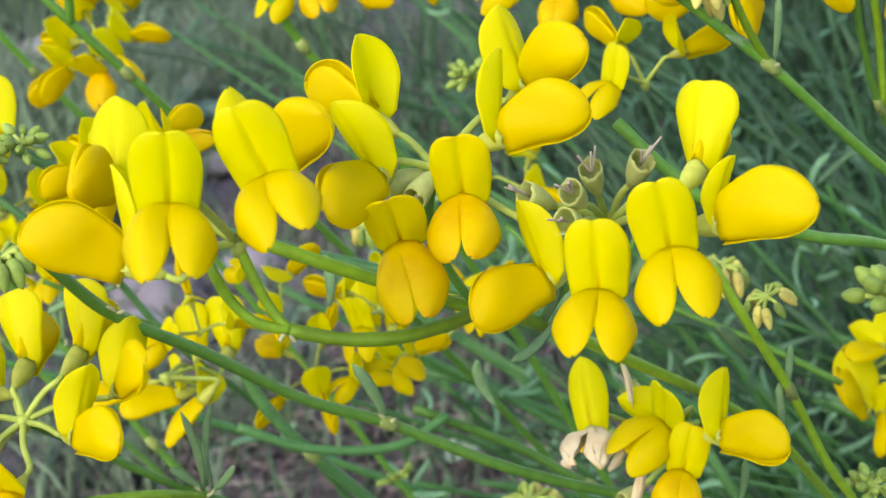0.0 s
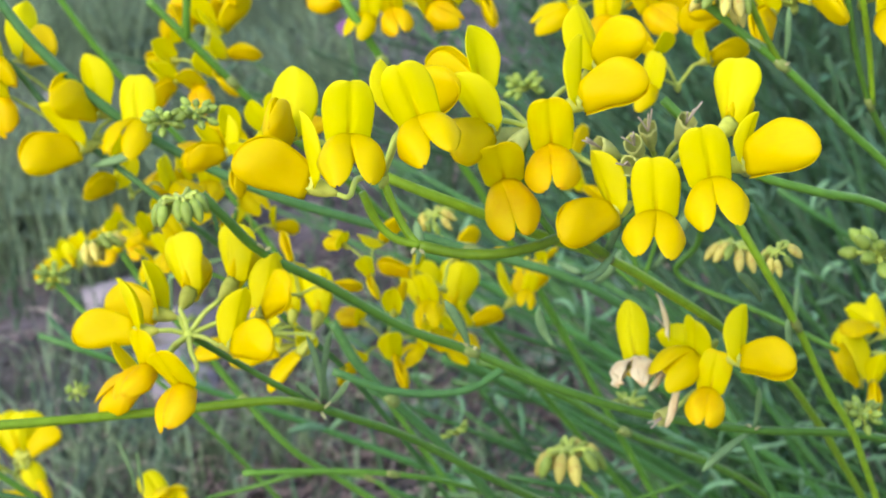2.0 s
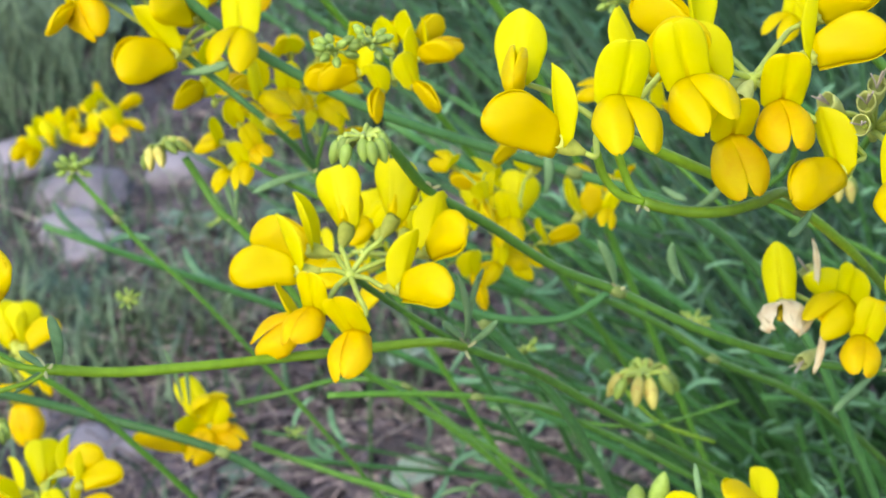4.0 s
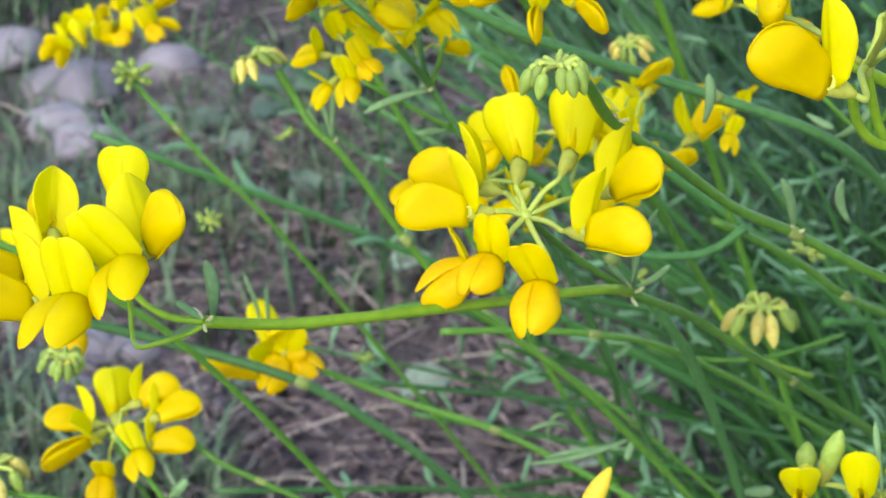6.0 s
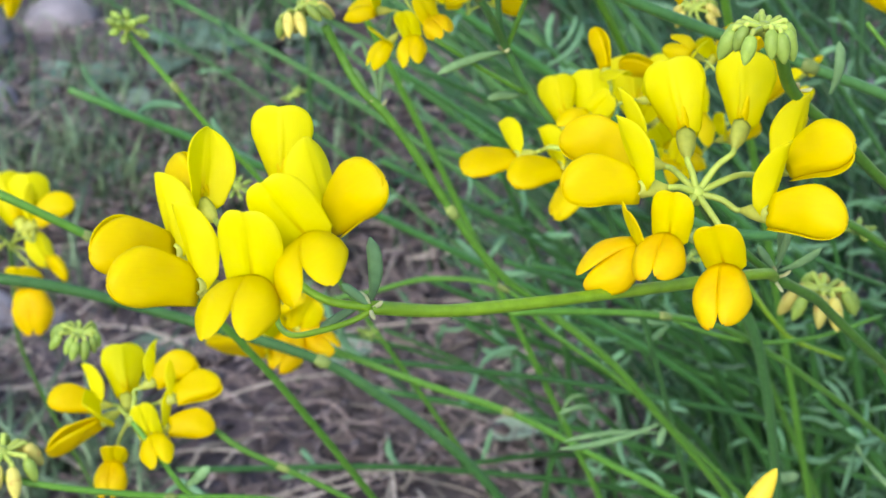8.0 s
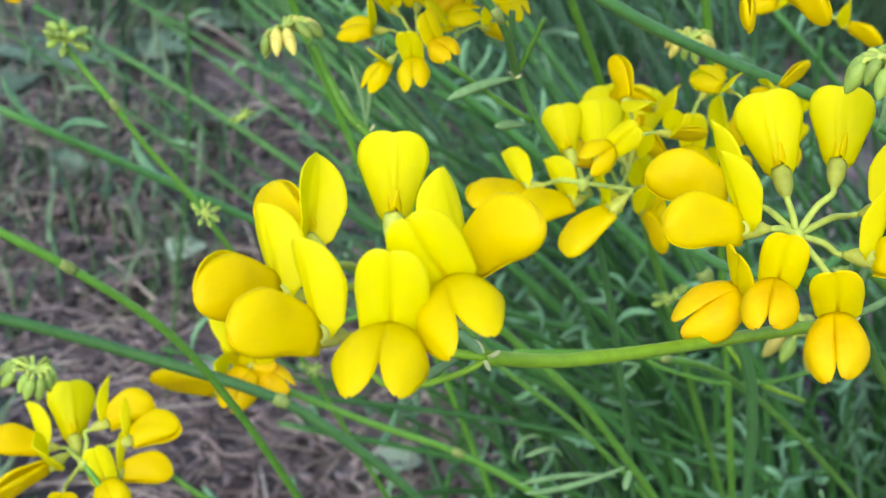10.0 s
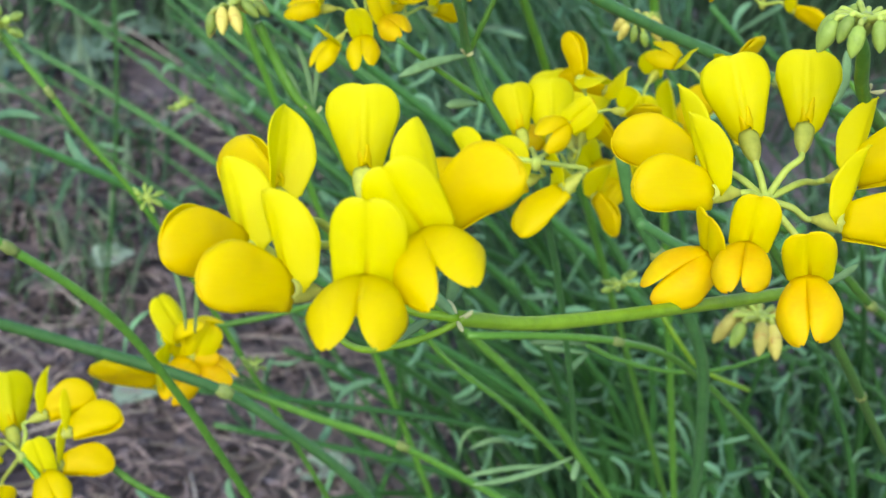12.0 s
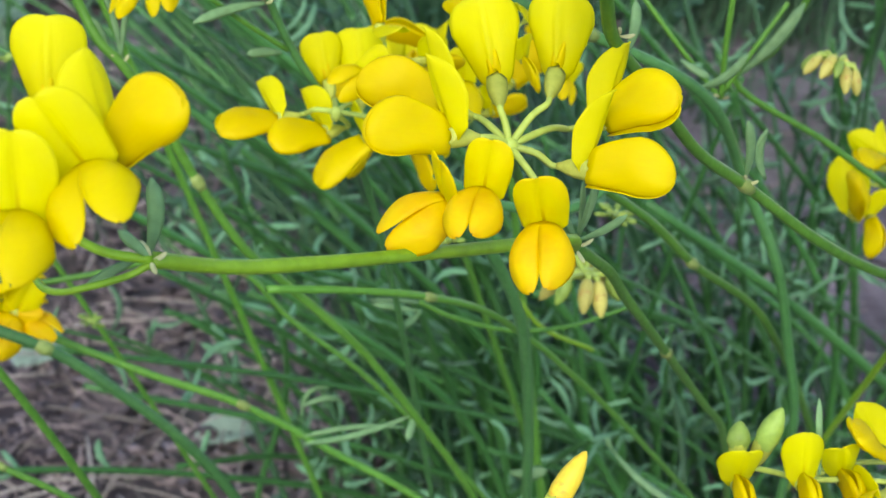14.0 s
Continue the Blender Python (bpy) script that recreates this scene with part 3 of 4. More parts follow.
def blade(rnd, start, spread, low, high):
    x, y = spread(rnd)
    h, a = rnd.uniform(low, high), rnd.uniform(0, 6.3)
    lean = Vector((math.cos(a), math.sin(a), 0)) * h * rnd.uniform(0.3, 1.3)
    w = rnd.uniform(0.0010, 0.0024)
    base, mid, tip = Vector((x, y, -0.003)), Vector((x, y, h * 0.6)) + lean * 0.35, Vector((x, y, h)) + lean
    side = Vector((-math.sin(a), math.cos(a), 0)) * w
    deep = Vector((math.cos(a), math.sin(a), 0)) * w * 0.35
    v = [base - side, base + side, base + deep, mid - side * 0.8, mid + side * 0.8, mid + deep, tip]
    return v, [tuple(start + k for k in f) for f in ((0, 1, 4, 3), (1, 2, 5, 4), (2, 0, 3, 5), (3, 4, 6), (4, 5, 6), (5, 3, 6))]


def near_spread(rnd):
    while True:
        x, y = rnd.uniform(-0.9, 0.9), rnd.uniform(0.45, 2.0)
        if math.hypot(x + 0.03, (y - 0.68) * 0.8) < 0.13:
            continue
        if rnd.random() < 0.12 + 0.75 * (noise.noise((x * 5, y * 5, 9)) > 0.05) * (0.35 + 0.65 * (x > -0.05 - 0.1 * y)):
            return x, y


def open_spread(rnd):
    while True:
        y = rnd.uniform(0.8, 3.2)
        x = rnd.uniform(-0.6, -0.05) * y
        if noise.noise((x * 3, y * 3, 4)) > -0.05:
            return x, y


def far_spread(rnd):
    while True:
        y = 1.3 + 4.2 * rnd.random() ** 1.4
        x = rnd.uniform(-0.06, 0.62) * y + 0.3 * noise.noise((y * 1.7, 0, 2))
        if noise.noise((x * 2.3, y * 2.3, 6)) > -0.28:
            return x, y


def round_about(rnd):
    while True:
        x, y = rnd.uniform(-4.5, 5.5), rnd.uniform(-4.0, 7.5)
        if noise.noise((x * 1.1, y * 1.1, 12)) > 0.02 and (y < -0.6 or x < -1.0 - 0.2 * y or x > 0.7 + 0.5 * abs(y)):
            return x, y


scatter("grass", 4200, GRASS, lambda r, s: blade(r, s, near_spread, 0.015, 0.07), "thin green grass and seedlings on the soil", "grass", 24)
scatter("tussocks", 7000, GRASS, lambda r, s: blade(r, s, round_about, 0.05, 0.30), "tussocks of grey-green grass on the open soil", "grass", 27)
scatter("weeds", 2500, PALE_GRASS, lambda r, s: blade(r, s, open_spread, 0.01, 0.06), "low grey-green weeds on the stony soil", "weeds", 26)


def tuft_spread(rnd):
    while True:
        x, y = rnd.uniform(-0.50, -0.10), rnd.uniform(0.56, 0.98)
        if noise.noise((x * 9, y * 9, 15)) > 0.0 and x < -0.02 - 0.18 * y:
            return x, y


scatter("pale_tufts", 1300, PALE_GRASS, lambda r, s: blade(r, s, tuft_spread, 0.02, 0.07), "pale green grass tufts among stones on the soil", "grass", 28)
scatter("meadow", 9000, GRASS, lambda r, s: blade(r, s, far_spread, 0.06, 0.34), "tall grey-green grass behind the bush", "grass", 25)


def outer_spread(rnd):
    while True:
        x, y = rnd.uniform(-1.7, -0.15), rnd.uniform(1.35, 3.6)
        if noise.noise((x * 2.6, y * 1.6, 4)) > 0.02 and x < 0.15 - 0.25 * y:
            return x, y


scatter("outer_weeds", 6000, PALE_GRASS, lambda r, s: blade(r, s, outer_spread, 0.05, 0.20), "patches of blue-green weeds on the open soil", "weeds", 29)


def flat_leaf(x, y, size, rz):
    """A pale round leaf on the soil with a folded midrib."""
    def place(u, v):
        w = size * 0.42 * math.sin(math.pi * min(1, 0.06 + 0.94 * v)) ** 0.7
        return (w * u, size * v, 0.012 + abs(u) * w * 0.35 + 0.1 * size * math.sin(2.5 * v))
    ob = link("ground_leaf", sheet("ground_leaf", 8, 10, place, PALE_LEAF, 0.0004), None, pose(x, y, 0, 0, 0, rz))
    return tagged(ob, "pale grey-green broad leaf lying on the soil", "leaf", "pale leaves on the soil")


for x, y, size, rz in ((-0.055, 0.712, 0.034, -60), (0.035, 0.645, 0.03, -80), (0.09, 0.785, 0.034, -75), (0.226, 0.626, 0.03, 20), (-0.07, 0.862, 0.03, -40), (0.14, 0.70, 0.024, 50), (-0.2, 1.05, 0.04, 40)):
    flat_leaf(x, y, size, rz)


def broadleaf_weed(x, y, size, seed):
    """A low rosette of broad grey-green leaves on the soil."""
    rnd = random.Random(seed)
    top = tagged(new("broadleaf_weed"), "low rosette of broad grey-green leaves on the soil", "weed", "weeds on the soil")
    top.location = (x, y, 0)
    for k in range(7):
        long = size * rnd.uniform(0.7, 1.15)
        rise = rnd.uniform(0.25, 0.7)

        def place(u, v):
            w = long * 0.27 * math.sin(math.pi * min(1, 0.05 + 0.95 * v)) ** 0.8
            return (w * u, long * v, 0.004 + long * (rise * v - 0.35 * v * v) + abs(u) * w * 0.35)

        link("leaf", sheet("leaf", 6, 8, place, WEED, 0.0005), top, pose(0, 0, 0, 0, 0, 360 * k / 7 + rnd.uniform(-20, 20)))
    return top


for k, (x, y, size) in enumerate(((-0.26, 1.11, 0.05), (-0.18, 1.19, 0.055), (-0.10, 1.22, 0.05), (-0.13, 0.98, 0.035), (-0.22, 0.93, 0.04), (-0.06, 1.10, 0.045), (-0.02, 1.30, 0.06), (0.03, 0.98, 0.04), (-0.34, 1.00, 0.035), (-0.14, 0.74, 0.022), (0.06, 0.86, 0.03))):
    broadleaf_weed(x, y, size, 300 + k)
outer = random.Random(37)
for k in range(26):
    x, y = outer_spread(outer)
    broadleaf_weed(x, y, outer.uniform(0.08, 0.16), 330 + k)


def stone(x, y, size, seed):
    bm = bmesh.new()
    bmesh.ops.create_icosphere(bm, subdivisions=3, radius=size)
    for v in bm.verts:
        v.co *= 1 + 0.28 * noise.noise(v.co * (1.3 / size) + Vector((seed, 0, 0)))
        v.co.z *= 0.55
    for f in bm.faces:
        f.smooth = True
    me = bpy.data.meshes.new("stone")
    bm.to_mesh(me)
    bm.free()
    me.materials.append(STONE)
    ob = link("stone", me, None, pose(x, y, size * 0.3, 0, 0, seed * 40))
    return tagged(ob, "pale grey weathered stone half sunk in the soil", "stone", "stones on the soil")


for k, (x, y, size) in enumerate(((-0.37, 1.19, 0.042), (-0.46, 1.30, 0.036), (-0.33, 1.08, 0.03), (-0.224, 0.765, 0.02), (-0.25, 0.765, 0.024), (-0.29, 0.80, 0.02), (0.34, 1.15, 0.03), (-0.75, 1.7, 0.04), (0.45, 1.4, 0.04), (-0.62, 1.55, 0.03), (-0.9, 2.3, 0.04), (-0.55, 1.95, 0.035), (-0.42, 1.6, 0.025), (-0.36, 1.12, 0.03), (-0.30, 1.26, 0.03), (-0.245, 0.72, 0.018))):
    stone(x, y, size, k + 1)


# ---- the dense inside of the bush: rush-like stems that fan out from one foot ----
def inner_stem(rnd, lean_x, lean_y, height, root=ROOT, far=False):
    foot = root + Vector((rnd.gauss(0, 0.05), rnd.gauss(0.03, 0.05), -0.01))
    tip = Vector((foot.x + lean_x, foot.y + lean_y, height))
    # stems at the back right take the greens with shade painted in
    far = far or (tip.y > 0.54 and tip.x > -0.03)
    if tip.y < 0.75 and tip.x < -0.02 and tip.x < 0.62 * tip.y - 0.35 + 0.05 * rnd.random():
        return
    mid = foot.lerp(tip, 0.5) + Vector((-0.18 * lean_x + rnd.uniform(-0.012, 0.012), -0.12 * lean_y + rnd.uniform(-0.012, 0.012), 0.06 * height))
    q1 = foot.lerp(mid, 0.5) + Vector((rnd.uniform(-0.006, 0.006), rnd.uniform(-0.006, 0.006), 0))
    path = spline([foot, q1, mid, mid.lerp(tip, 0.55) + Vector((0, 0, 0.008)), tip], 6)
    r = rnd.uniform(0.0008, 0.0017) if rnd.random() < 0.7 else rnd.uniform(0.0017, 0.0024)
    v, f = tube_data(path, [r * (1.15 - 0.55 * k / len(path)) for k in range(len(path))], 7)
    ob = link("inner_stem", mesh_of("inner_stem", v, f, SHADED_STEM if far else BACK_STEM), SHRUB)
    for k in range(5, len(path) - 1, 2):
        for _ in range(rnd.choice((0, 1, 2, 2))):
            d = Vector((rnd.uniform(-1, 1), rnd.uniform(-1, 1), rnd.uniform(-0.2, 1.2))).normalized() * rnd.uniform(0.008, 0.021)
            shape = (path[k], path[k] + d, rnd.uniform(0.0013, 0.0026), rnd.uniform(-0.45, 0.45), Vector((0.3, -0.8, 0.5)))
            if tip.y < 0.36:
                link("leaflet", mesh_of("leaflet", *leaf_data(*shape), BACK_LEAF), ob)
            else:
                into = shaded_leaves if far else many
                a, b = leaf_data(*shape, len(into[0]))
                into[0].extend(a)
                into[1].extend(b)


many, shaded_leaves = ([], []), ([], [])


bush = random.Random(31)
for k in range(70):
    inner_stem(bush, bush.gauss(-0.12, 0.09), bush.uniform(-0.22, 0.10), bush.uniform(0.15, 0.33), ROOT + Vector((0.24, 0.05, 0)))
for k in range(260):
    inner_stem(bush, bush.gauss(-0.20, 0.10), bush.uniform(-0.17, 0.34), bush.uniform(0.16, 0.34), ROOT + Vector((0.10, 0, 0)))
# clumps behind, all in the greens darkened to stand for shade
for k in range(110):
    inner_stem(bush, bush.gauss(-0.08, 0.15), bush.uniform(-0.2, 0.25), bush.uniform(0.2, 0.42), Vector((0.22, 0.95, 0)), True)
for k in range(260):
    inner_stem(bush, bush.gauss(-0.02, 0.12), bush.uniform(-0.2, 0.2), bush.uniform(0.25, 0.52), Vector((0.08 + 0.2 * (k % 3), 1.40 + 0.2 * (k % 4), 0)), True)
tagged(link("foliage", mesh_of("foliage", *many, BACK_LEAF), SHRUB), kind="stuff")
tagged(link("foliage", mesh_of("foliage", *shaded_leaves, SHADED_LEAF), SHRUB), kind="stuff")

# ---- the stems, leaflets and heads that stand out ----
stem([(0.02542, 0.14284, 0.41924), (0.02822, 0.14338, 0.41539), (0.03129, 0.14705, 0.40914), (0.03959, 0.15341, 0.40056), (0.04934, 0.15960, 0.39063), (0.05838, 0.16430, 0.38445), (0.07232, 0.16877, 0.37492), (0.08596, 0.17386, 0.36750), (0.10214, 0.17977, 0.36138), (0.12712, 0.19145, 0.35261)], 0.82, "mid", True)
stem([(-0.01649, 0.11789, 0.39650), (-0.00941, 0.12208, 0.39373), (-0.00159, 0.12655, 0.39187), (0.01741, 0.13873, 0.38760), (0.03074, 0.14718, 0.38475), (0.03486, 0.15617, 0.37930)], 0.78, "light", False)
stem([(0.03486, 0.15617, 0.37930), (0.03907, 0.16001, 0.37544), (0.04345, 0.16519, 0.37091), (0.04893, 0.17274, 0.36355), (0.05500, 0.17904, 0.35598), (0.06442, 0.18969, 0.34418), (0.07004, 0.19609, 0.33709), (0.07573, 0.20254, 0.32992), (0.08327, 0.21096, 0.32052), (0.09280, 0.22174, 0.30863)], 0.78, "mid", True)
stem([(0.02050, 0.14137, 0.39844), (0.02410, 0.14802, 0.39164), (0.02878, 0.15206, 0.38574), (0.03486, 0.15617, 0.37930)], 0.58, "mid", False)
stem([(-0.02631, 0.12099, 0.40163), (-0.02422, 0.11924, 0.39891), (-0.02094, 0.11782, 0.39735), (-0.01649, 0.11789, 0.39650)], 0.47, "light", False)
stem([(-0.02604, 0.12302, 0.40021), (-0.02692, 0.12458, 0.39450), (-0.02632, 0.12192, 0.39216), (-0.02441, 0.11784, 0.39313), (-0.02184, 0.11655, 0.39440), (-0.01820, 0.11759, 0.39517), (-0.01623, 0.11779, 0.39639)], 0.35, "light", False)
stem([(-0.02795, 0.20393, 0.44400), (-0.02313, 0.20449, 0.43504), (-0.01296, 0.20702, 0.42129), (-0.00220, 0.21065, 0.41077), (0.01612, 0.21274, 0.39937), (0.03167, 0.21566, 0.39215), (0.05220, 0.21679, 0.38467), (0.07411, 0.21989, 0.37455), (0.09183, 0.23367, 0.35214), (0.10068, 0.23199, 0.33737), (0.10836, 0.23392, 0.31828), (0.11507, 0.23698, 0.30088)], 1.06, "dark", True)
stem([(-0.03768, 0.21261, 0.43630), (-0.02948, 0.21130, 0.42763), (-0.02241, 0.20950, 0.41802), (-0.01459, 0.20963, 0.41013), (-0.00252, 0.20935, 0.39860), (0.00330, 0.21970, 0.38588), (0.00743, 0.22083, 0.37809), (0.01264, 0.22205, 0.37051), (0.02171, 0.22987, 0.35517)], 0.70, "dark", True)
stem([(0.09509, 0.17471, 0.43881), (0.10311, 0.17610, 0.43076), (0.11002, 0.17770, 0.42399), (0.11912, 0.18336, 0.41269), (0.13108, 0.19321, 0.39697)], 0.74, "mid", True)
stem([(0.10538, 0.17291, 0.43563), (0.10743, 0.17522, 0.42969), (0.11002, 0.17770, 0.42399)], 0.55, "light", False)
stem([(0.12148, 0.19292, 0.43392), (0.12281, 0.19482, 0.42296), (0.12541, 0.19931, 0.41143), (0.13209, 0.20828, 0.39575)], 0.58, "mid", True)
stem([(0.12380, 0.19324, 0.43369), (0.12538, 0.19729, 0.42132), (0.12589, 0.19937, 0.41139)], 0.58, "light", False)
stem([(0.10137, 0.16005, 0.40473), (0.10496, 0.16077, 0.39692), (0.10966, 0.16563, 0.38545), (0.11411, 0.17003, 0.37263), (0.11908, 0.17712, 0.36003)], 0.66, "light", True)
stem([(0.05684, 0.12039, 0.42585), (0.05784, 0.12046, 0.42197), (0.05915, 0.12065, 0.41826), (0.06049, 0.12027, 0.41655)], 0.58, "light", False)
stem([(0.05478, 0.11711, 0.42495), (0.05591, 0.11834, 0.42063), (0.05781, 0.11903, 0.41803), (0.06049, 0.12027, 0.41655)], 0.58, "light", False)
stem([(0.06049, 0.12027, 0.41655), (0.06489, 0.12169, 0.41473), (0.07008, 0.12354, 0.41369), (0.07469, 0.12684, 0.41335), (0.07875, 0.13133, 0.41303), (0.08283, 0.13913, 0.40752)], 0.78, "light", False)
stem([(0.05534, 0.12732, 0.42430), (0.05803, 0.12730, 0.42290), (0.06648, 0.13077, 0.41757), (0.07404, 0.13540, 0.41231), (0.08245, 0.14244, 0.40612), (0.09173, 0.15663, 0.39423), (0.09928, 0.17180, 0.38233), (0.11059, 0.19255, 0.36253)], 0.78, "light", True)
stem([(0.09091, 0.13697, 0.41899), (0.08843, 0.13752, 0.41458), (0.08509, 0.13832, 0.41130), (0.08273, 0.14034, 0.40734)], 0.55, "mid", False)
stem([(0.07478, 0.13215, 0.42798), (0.07297, 0.13496, 0.42234), (0.07392, 0.13557, 0.41640), (0.07690, 0.13548, 0.41111)], 0.55, "mid", False)
stem([(0.09201, 0.15016, 0.42630), (0.09709, 0.14906, 0.42073), (0.10282, 0.14825, 0.41566), (0.11218, 0.15089, 0.41115), (0.12334, 0.16092, 0.40473)], 0.74, "mid", True)
stem([(0.02571, 0.20682, 0.37520), (0.02914, 0.20726, 0.36656), (0.03487, 0.20814, 0.35812), (0.04420, 0.21292, 0.34390), (0.05140, 0.21964, 0.32887)], 1.12, "dark", True)
stem([(-0.01389, 0.24645, 0.43394), (-0.00736, 0.24744, 0.42540), (0.00030, 0.25040, 0.41439), (0.00762, 0.25559, 0.40258), (0.01994, 0.26742, 0.38485)], 0.95, "mid", True)
stem([(-0.00478, 0.24599, 0.43570), (-0.00617, 0.24645, 0.42974), (-0.00714, 0.24736, 0.42504)], 0.90, "mid", False)
stem([(-0.06225, 0.31383, 0.43123), (-0.05561, 0.31763, 0.41532), (-0.04852, 0.32201, 0.40103), (-0.03319, 0.33547, 0.37053)], 1.01, "mid", True)
stem([(0.02408, 0.25275, 0.43358), (0.02783, 0.25113, 0.42633), (0.03233, 0.25369, 0.41576), (0.04244, 0.26417, 0.39492)], 1.01, "mid", True)
stem([(-0.09259, 0.23981, 0.33114), (-0.07875, 0.24271, 0.32724), (-0.05517, 0.24755, 0.31738), (-0.02861, 0.24721, 0.30820), (-0.01614, 0.24751, 0.29937), (-0.00320, 0.24885, 0.28742), (0.00949, 0.25246, 0.26951)], 1.18, "dark", True)
stem([(-0.07792, 0.19991, 0.36940), (-0.07058, 0.20018, 0.36527), (-0.06265, 0.20227, 0.35949), (-0.05137, 0.20702, 0.34872), (-0.04151, 0.21472, 0.33321)], 0.78, "mid", True)
stem([(-0.02693, 0.24024, 0.38168), (-0.02400, 0.23987, 0.37611), (-0.02049, 0.23811, 0.37048), (-0.01728, 0.23774, 0.36745), (-0.01136, 0.23735, 0.35948), (-0.00392, 0.23729, 0.34712), (0.00494, 0.23828, 0.33426), (0.01307, 0.24160, 0.32570), (0.02894, 0.24607, 0.30960), (0.04125, 0.25047, 0.29314), (0.05656, 0.25714, 0.27096)], 0.90, "mid", True)
stem([(-0.00826, 0.21605, 0.38852), (-0.00078, 0.21827, 0.38296), (0.00697, 0.22062, 0.37766)], 0.47, "mid", False)
stem([(0.00151, 0.21967, 0.39589), (0.00218, 0.21939, 0.39032), (0.00348, 0.21970, 0.38589)], 0.55, "dark", False)
stem([(0.00646, 0.21915, 0.39521), (0.00490, 0.21934, 0.39039), (0.00348, 0.21970, 0.38589)], 0.47, "mid", False)
stem([(-0.07329, 0.30628, 0.35467), (-0.06868, 0.30582, 0.34901), (-0.06336, 0.30501, 0.34275), (-0.05762, 0.30577, 0.33436), (-0.04453, 0.30944, 0.31659)], 0.73, "mid", True)
stem([(-0.06284, 0.22250, 0.31084), (-0.05648, 0.21853, 0.30382), (-0.05256, 0.21793, 0.29786), (-0.04780, 0.22021, 0.29223)], 0.62, "mid", False)
stem([(-0.05043, 0.23008, 0.30541), (-0.04391, 0.22766, 0.30129), (-0.03541, 0.22752, 0.29646), (-0.02244, 0.22821, 0.28838)], 0.67, "mid", True)
stem([(-0.08192, 0.20218, 0.31242), (-0.07267, 0.20316, 0.30973), (-0.05434, 0.20972, 0.30275), (-0.03676, 0.21687, 0.29685)], 0.67, "mid", True)
stem([(0.04094, 0.25424, 0.31540), (0.04715, 0.25498, 0.31209), (0.05926, 0.25554, 0.30879), (0.07151, 0.25762, 0.30834), (0.08888, 0.26569, 0.30922)], 0.50, "mid", False)
stem([(0.05972, 0.26990, 0.31543), (0.06564, 0.26720, 0.30788), (0.07108, 0.26828, 0.30198), (0.08377, 0.27004, 0.29564)], 0.56, "light", False)
stem([(0.08125, 0.23305, 0.38824), (0.08204, 0.23321, 0.37832), (0.08325, 0.23336, 0.36857)], 0.55, "mid", False)
stem([(0.06709, 0.23762, 0.38472), (0.07417, 0.23468, 0.37727), (0.08325, 0.23336, 0.36857)], 0.47, "mid", False)
stem([(0.09098, 0.23250, 0.38664), (0.08713, 0.23226, 0.37899), (0.08323, 0.23358, 0.36900)], 0.47, "mid", False)
stem([(0.09717, 0.23715, 0.38793), (0.09499, 0.24191, 0.37474), (0.09027, 0.24507, 0.36786), (0.10852, 0.24101, 0.35842), (0.12193, 0.23913, 0.35078)], 0.67, "mid", False)
stem([(0.07219, 0.15518, 0.34572), (0.07608, 0.15572, 0.33775), (0.08283, 0.15509, 0.33032)], 0.55, "mid", True)
stem([(-0.03223, 0.27947, 0.30301), (-0.01865, 0.28039, 0.30562), (-0.00700, 0.28381, 0.30685), (0.00982, 0.28412, 0.30457), (0.02057, 0.28413, 0.29379), (0.04015, 0.28481, 0.27783)], 0.67, "mid", True)
stem([(-0.02963, 0.28073, 0.29091), (-0.00826, 0.27734, 0.28375), (0.01158, 0.27702, 0.27644), (0.03278, 0.27659, 0.26433), (0.05325, 0.27402, 0.25309)], 0.90, "mid", True)
stem([(0.00471, 0.20203, 0.34668), (0.01749, 0.20607, 0.34456), (0.03221, 0.21229, 0.34020), (0.04853, 0.22436, 0.32923)], 0.67, "mid", True)
stem([(0.02685, 0.19740, 0.36887), (0.03681, 0.19990, 0.36332), (0.05038, 0.20402, 0.36102), (0.05788, 0.20862, 0.36354)], 0.84, "dark", False)
stem([(0.05216, 0.21043, 0.36426), (0.06780, 0.21492, 0.35387), (0.07831, 0.21881, 0.34432), (0.10060, 0.23224, 0.32631)], 0.84, "mid", True)
stem([(0.02907, 0.12900, 0.36267), (0.02735, 0.12779, 0.35975), (0.02570, 0.12649, 0.35666), (0.02791, 0.12590, 0.34602), (0.03220, 0.12481, 0.33012)], 0.43, "light", True)
stem([(0.02570, 0.12649, 0.35666), (0.02389, 0.12638, 0.35569), (0.02239, 0.12585, 0.35411)], 0.31, "light", False)
stem([(0.02589, 0.12625, 0.35630), (0.02782, 0.12667, 0.35789), (0.03014, 0.12637, 0.35831)], 0.31, "light", False)
stem([(0.02592, 0.12651, 0.35574), (0.02706, 0.12628, 0.35475), (0.02762, 0.12585, 0.35368)], 0.31, "light", False)
stem([(0.02626, 0.12617, 0.35369), (0.02899, 0.12537, 0.35076), (0.03125, 0.12418, 0.34951)], 0.31, "light", False)

leaf((0.03490, 0.15645, 0.38018), (0.03453, 0.15501, 0.39210), 1.1, 0.15)
leaf((0.03538, 0.15666, 0.38057), (0.03833, 0.15581, 0.39259), 1.0, -0.1)
leaf((0.03490, 0.15645, 0.38018), (0.03176, 0.15473, 0.38451), 1.2, 0)
leaf((0.10233, 0.17980, 0.36136), (0.09357, 0.17211, 0.35777), 1.5, 0.05)
leaf((0.10263, 0.17990, 0.36151), (0.10376, 0.17541, 0.37101), 1.1, 0.05)
leaf((0.05823, 0.16441, 0.38491), (0.05562, 0.16178, 0.39420), 1.6, 0.1)
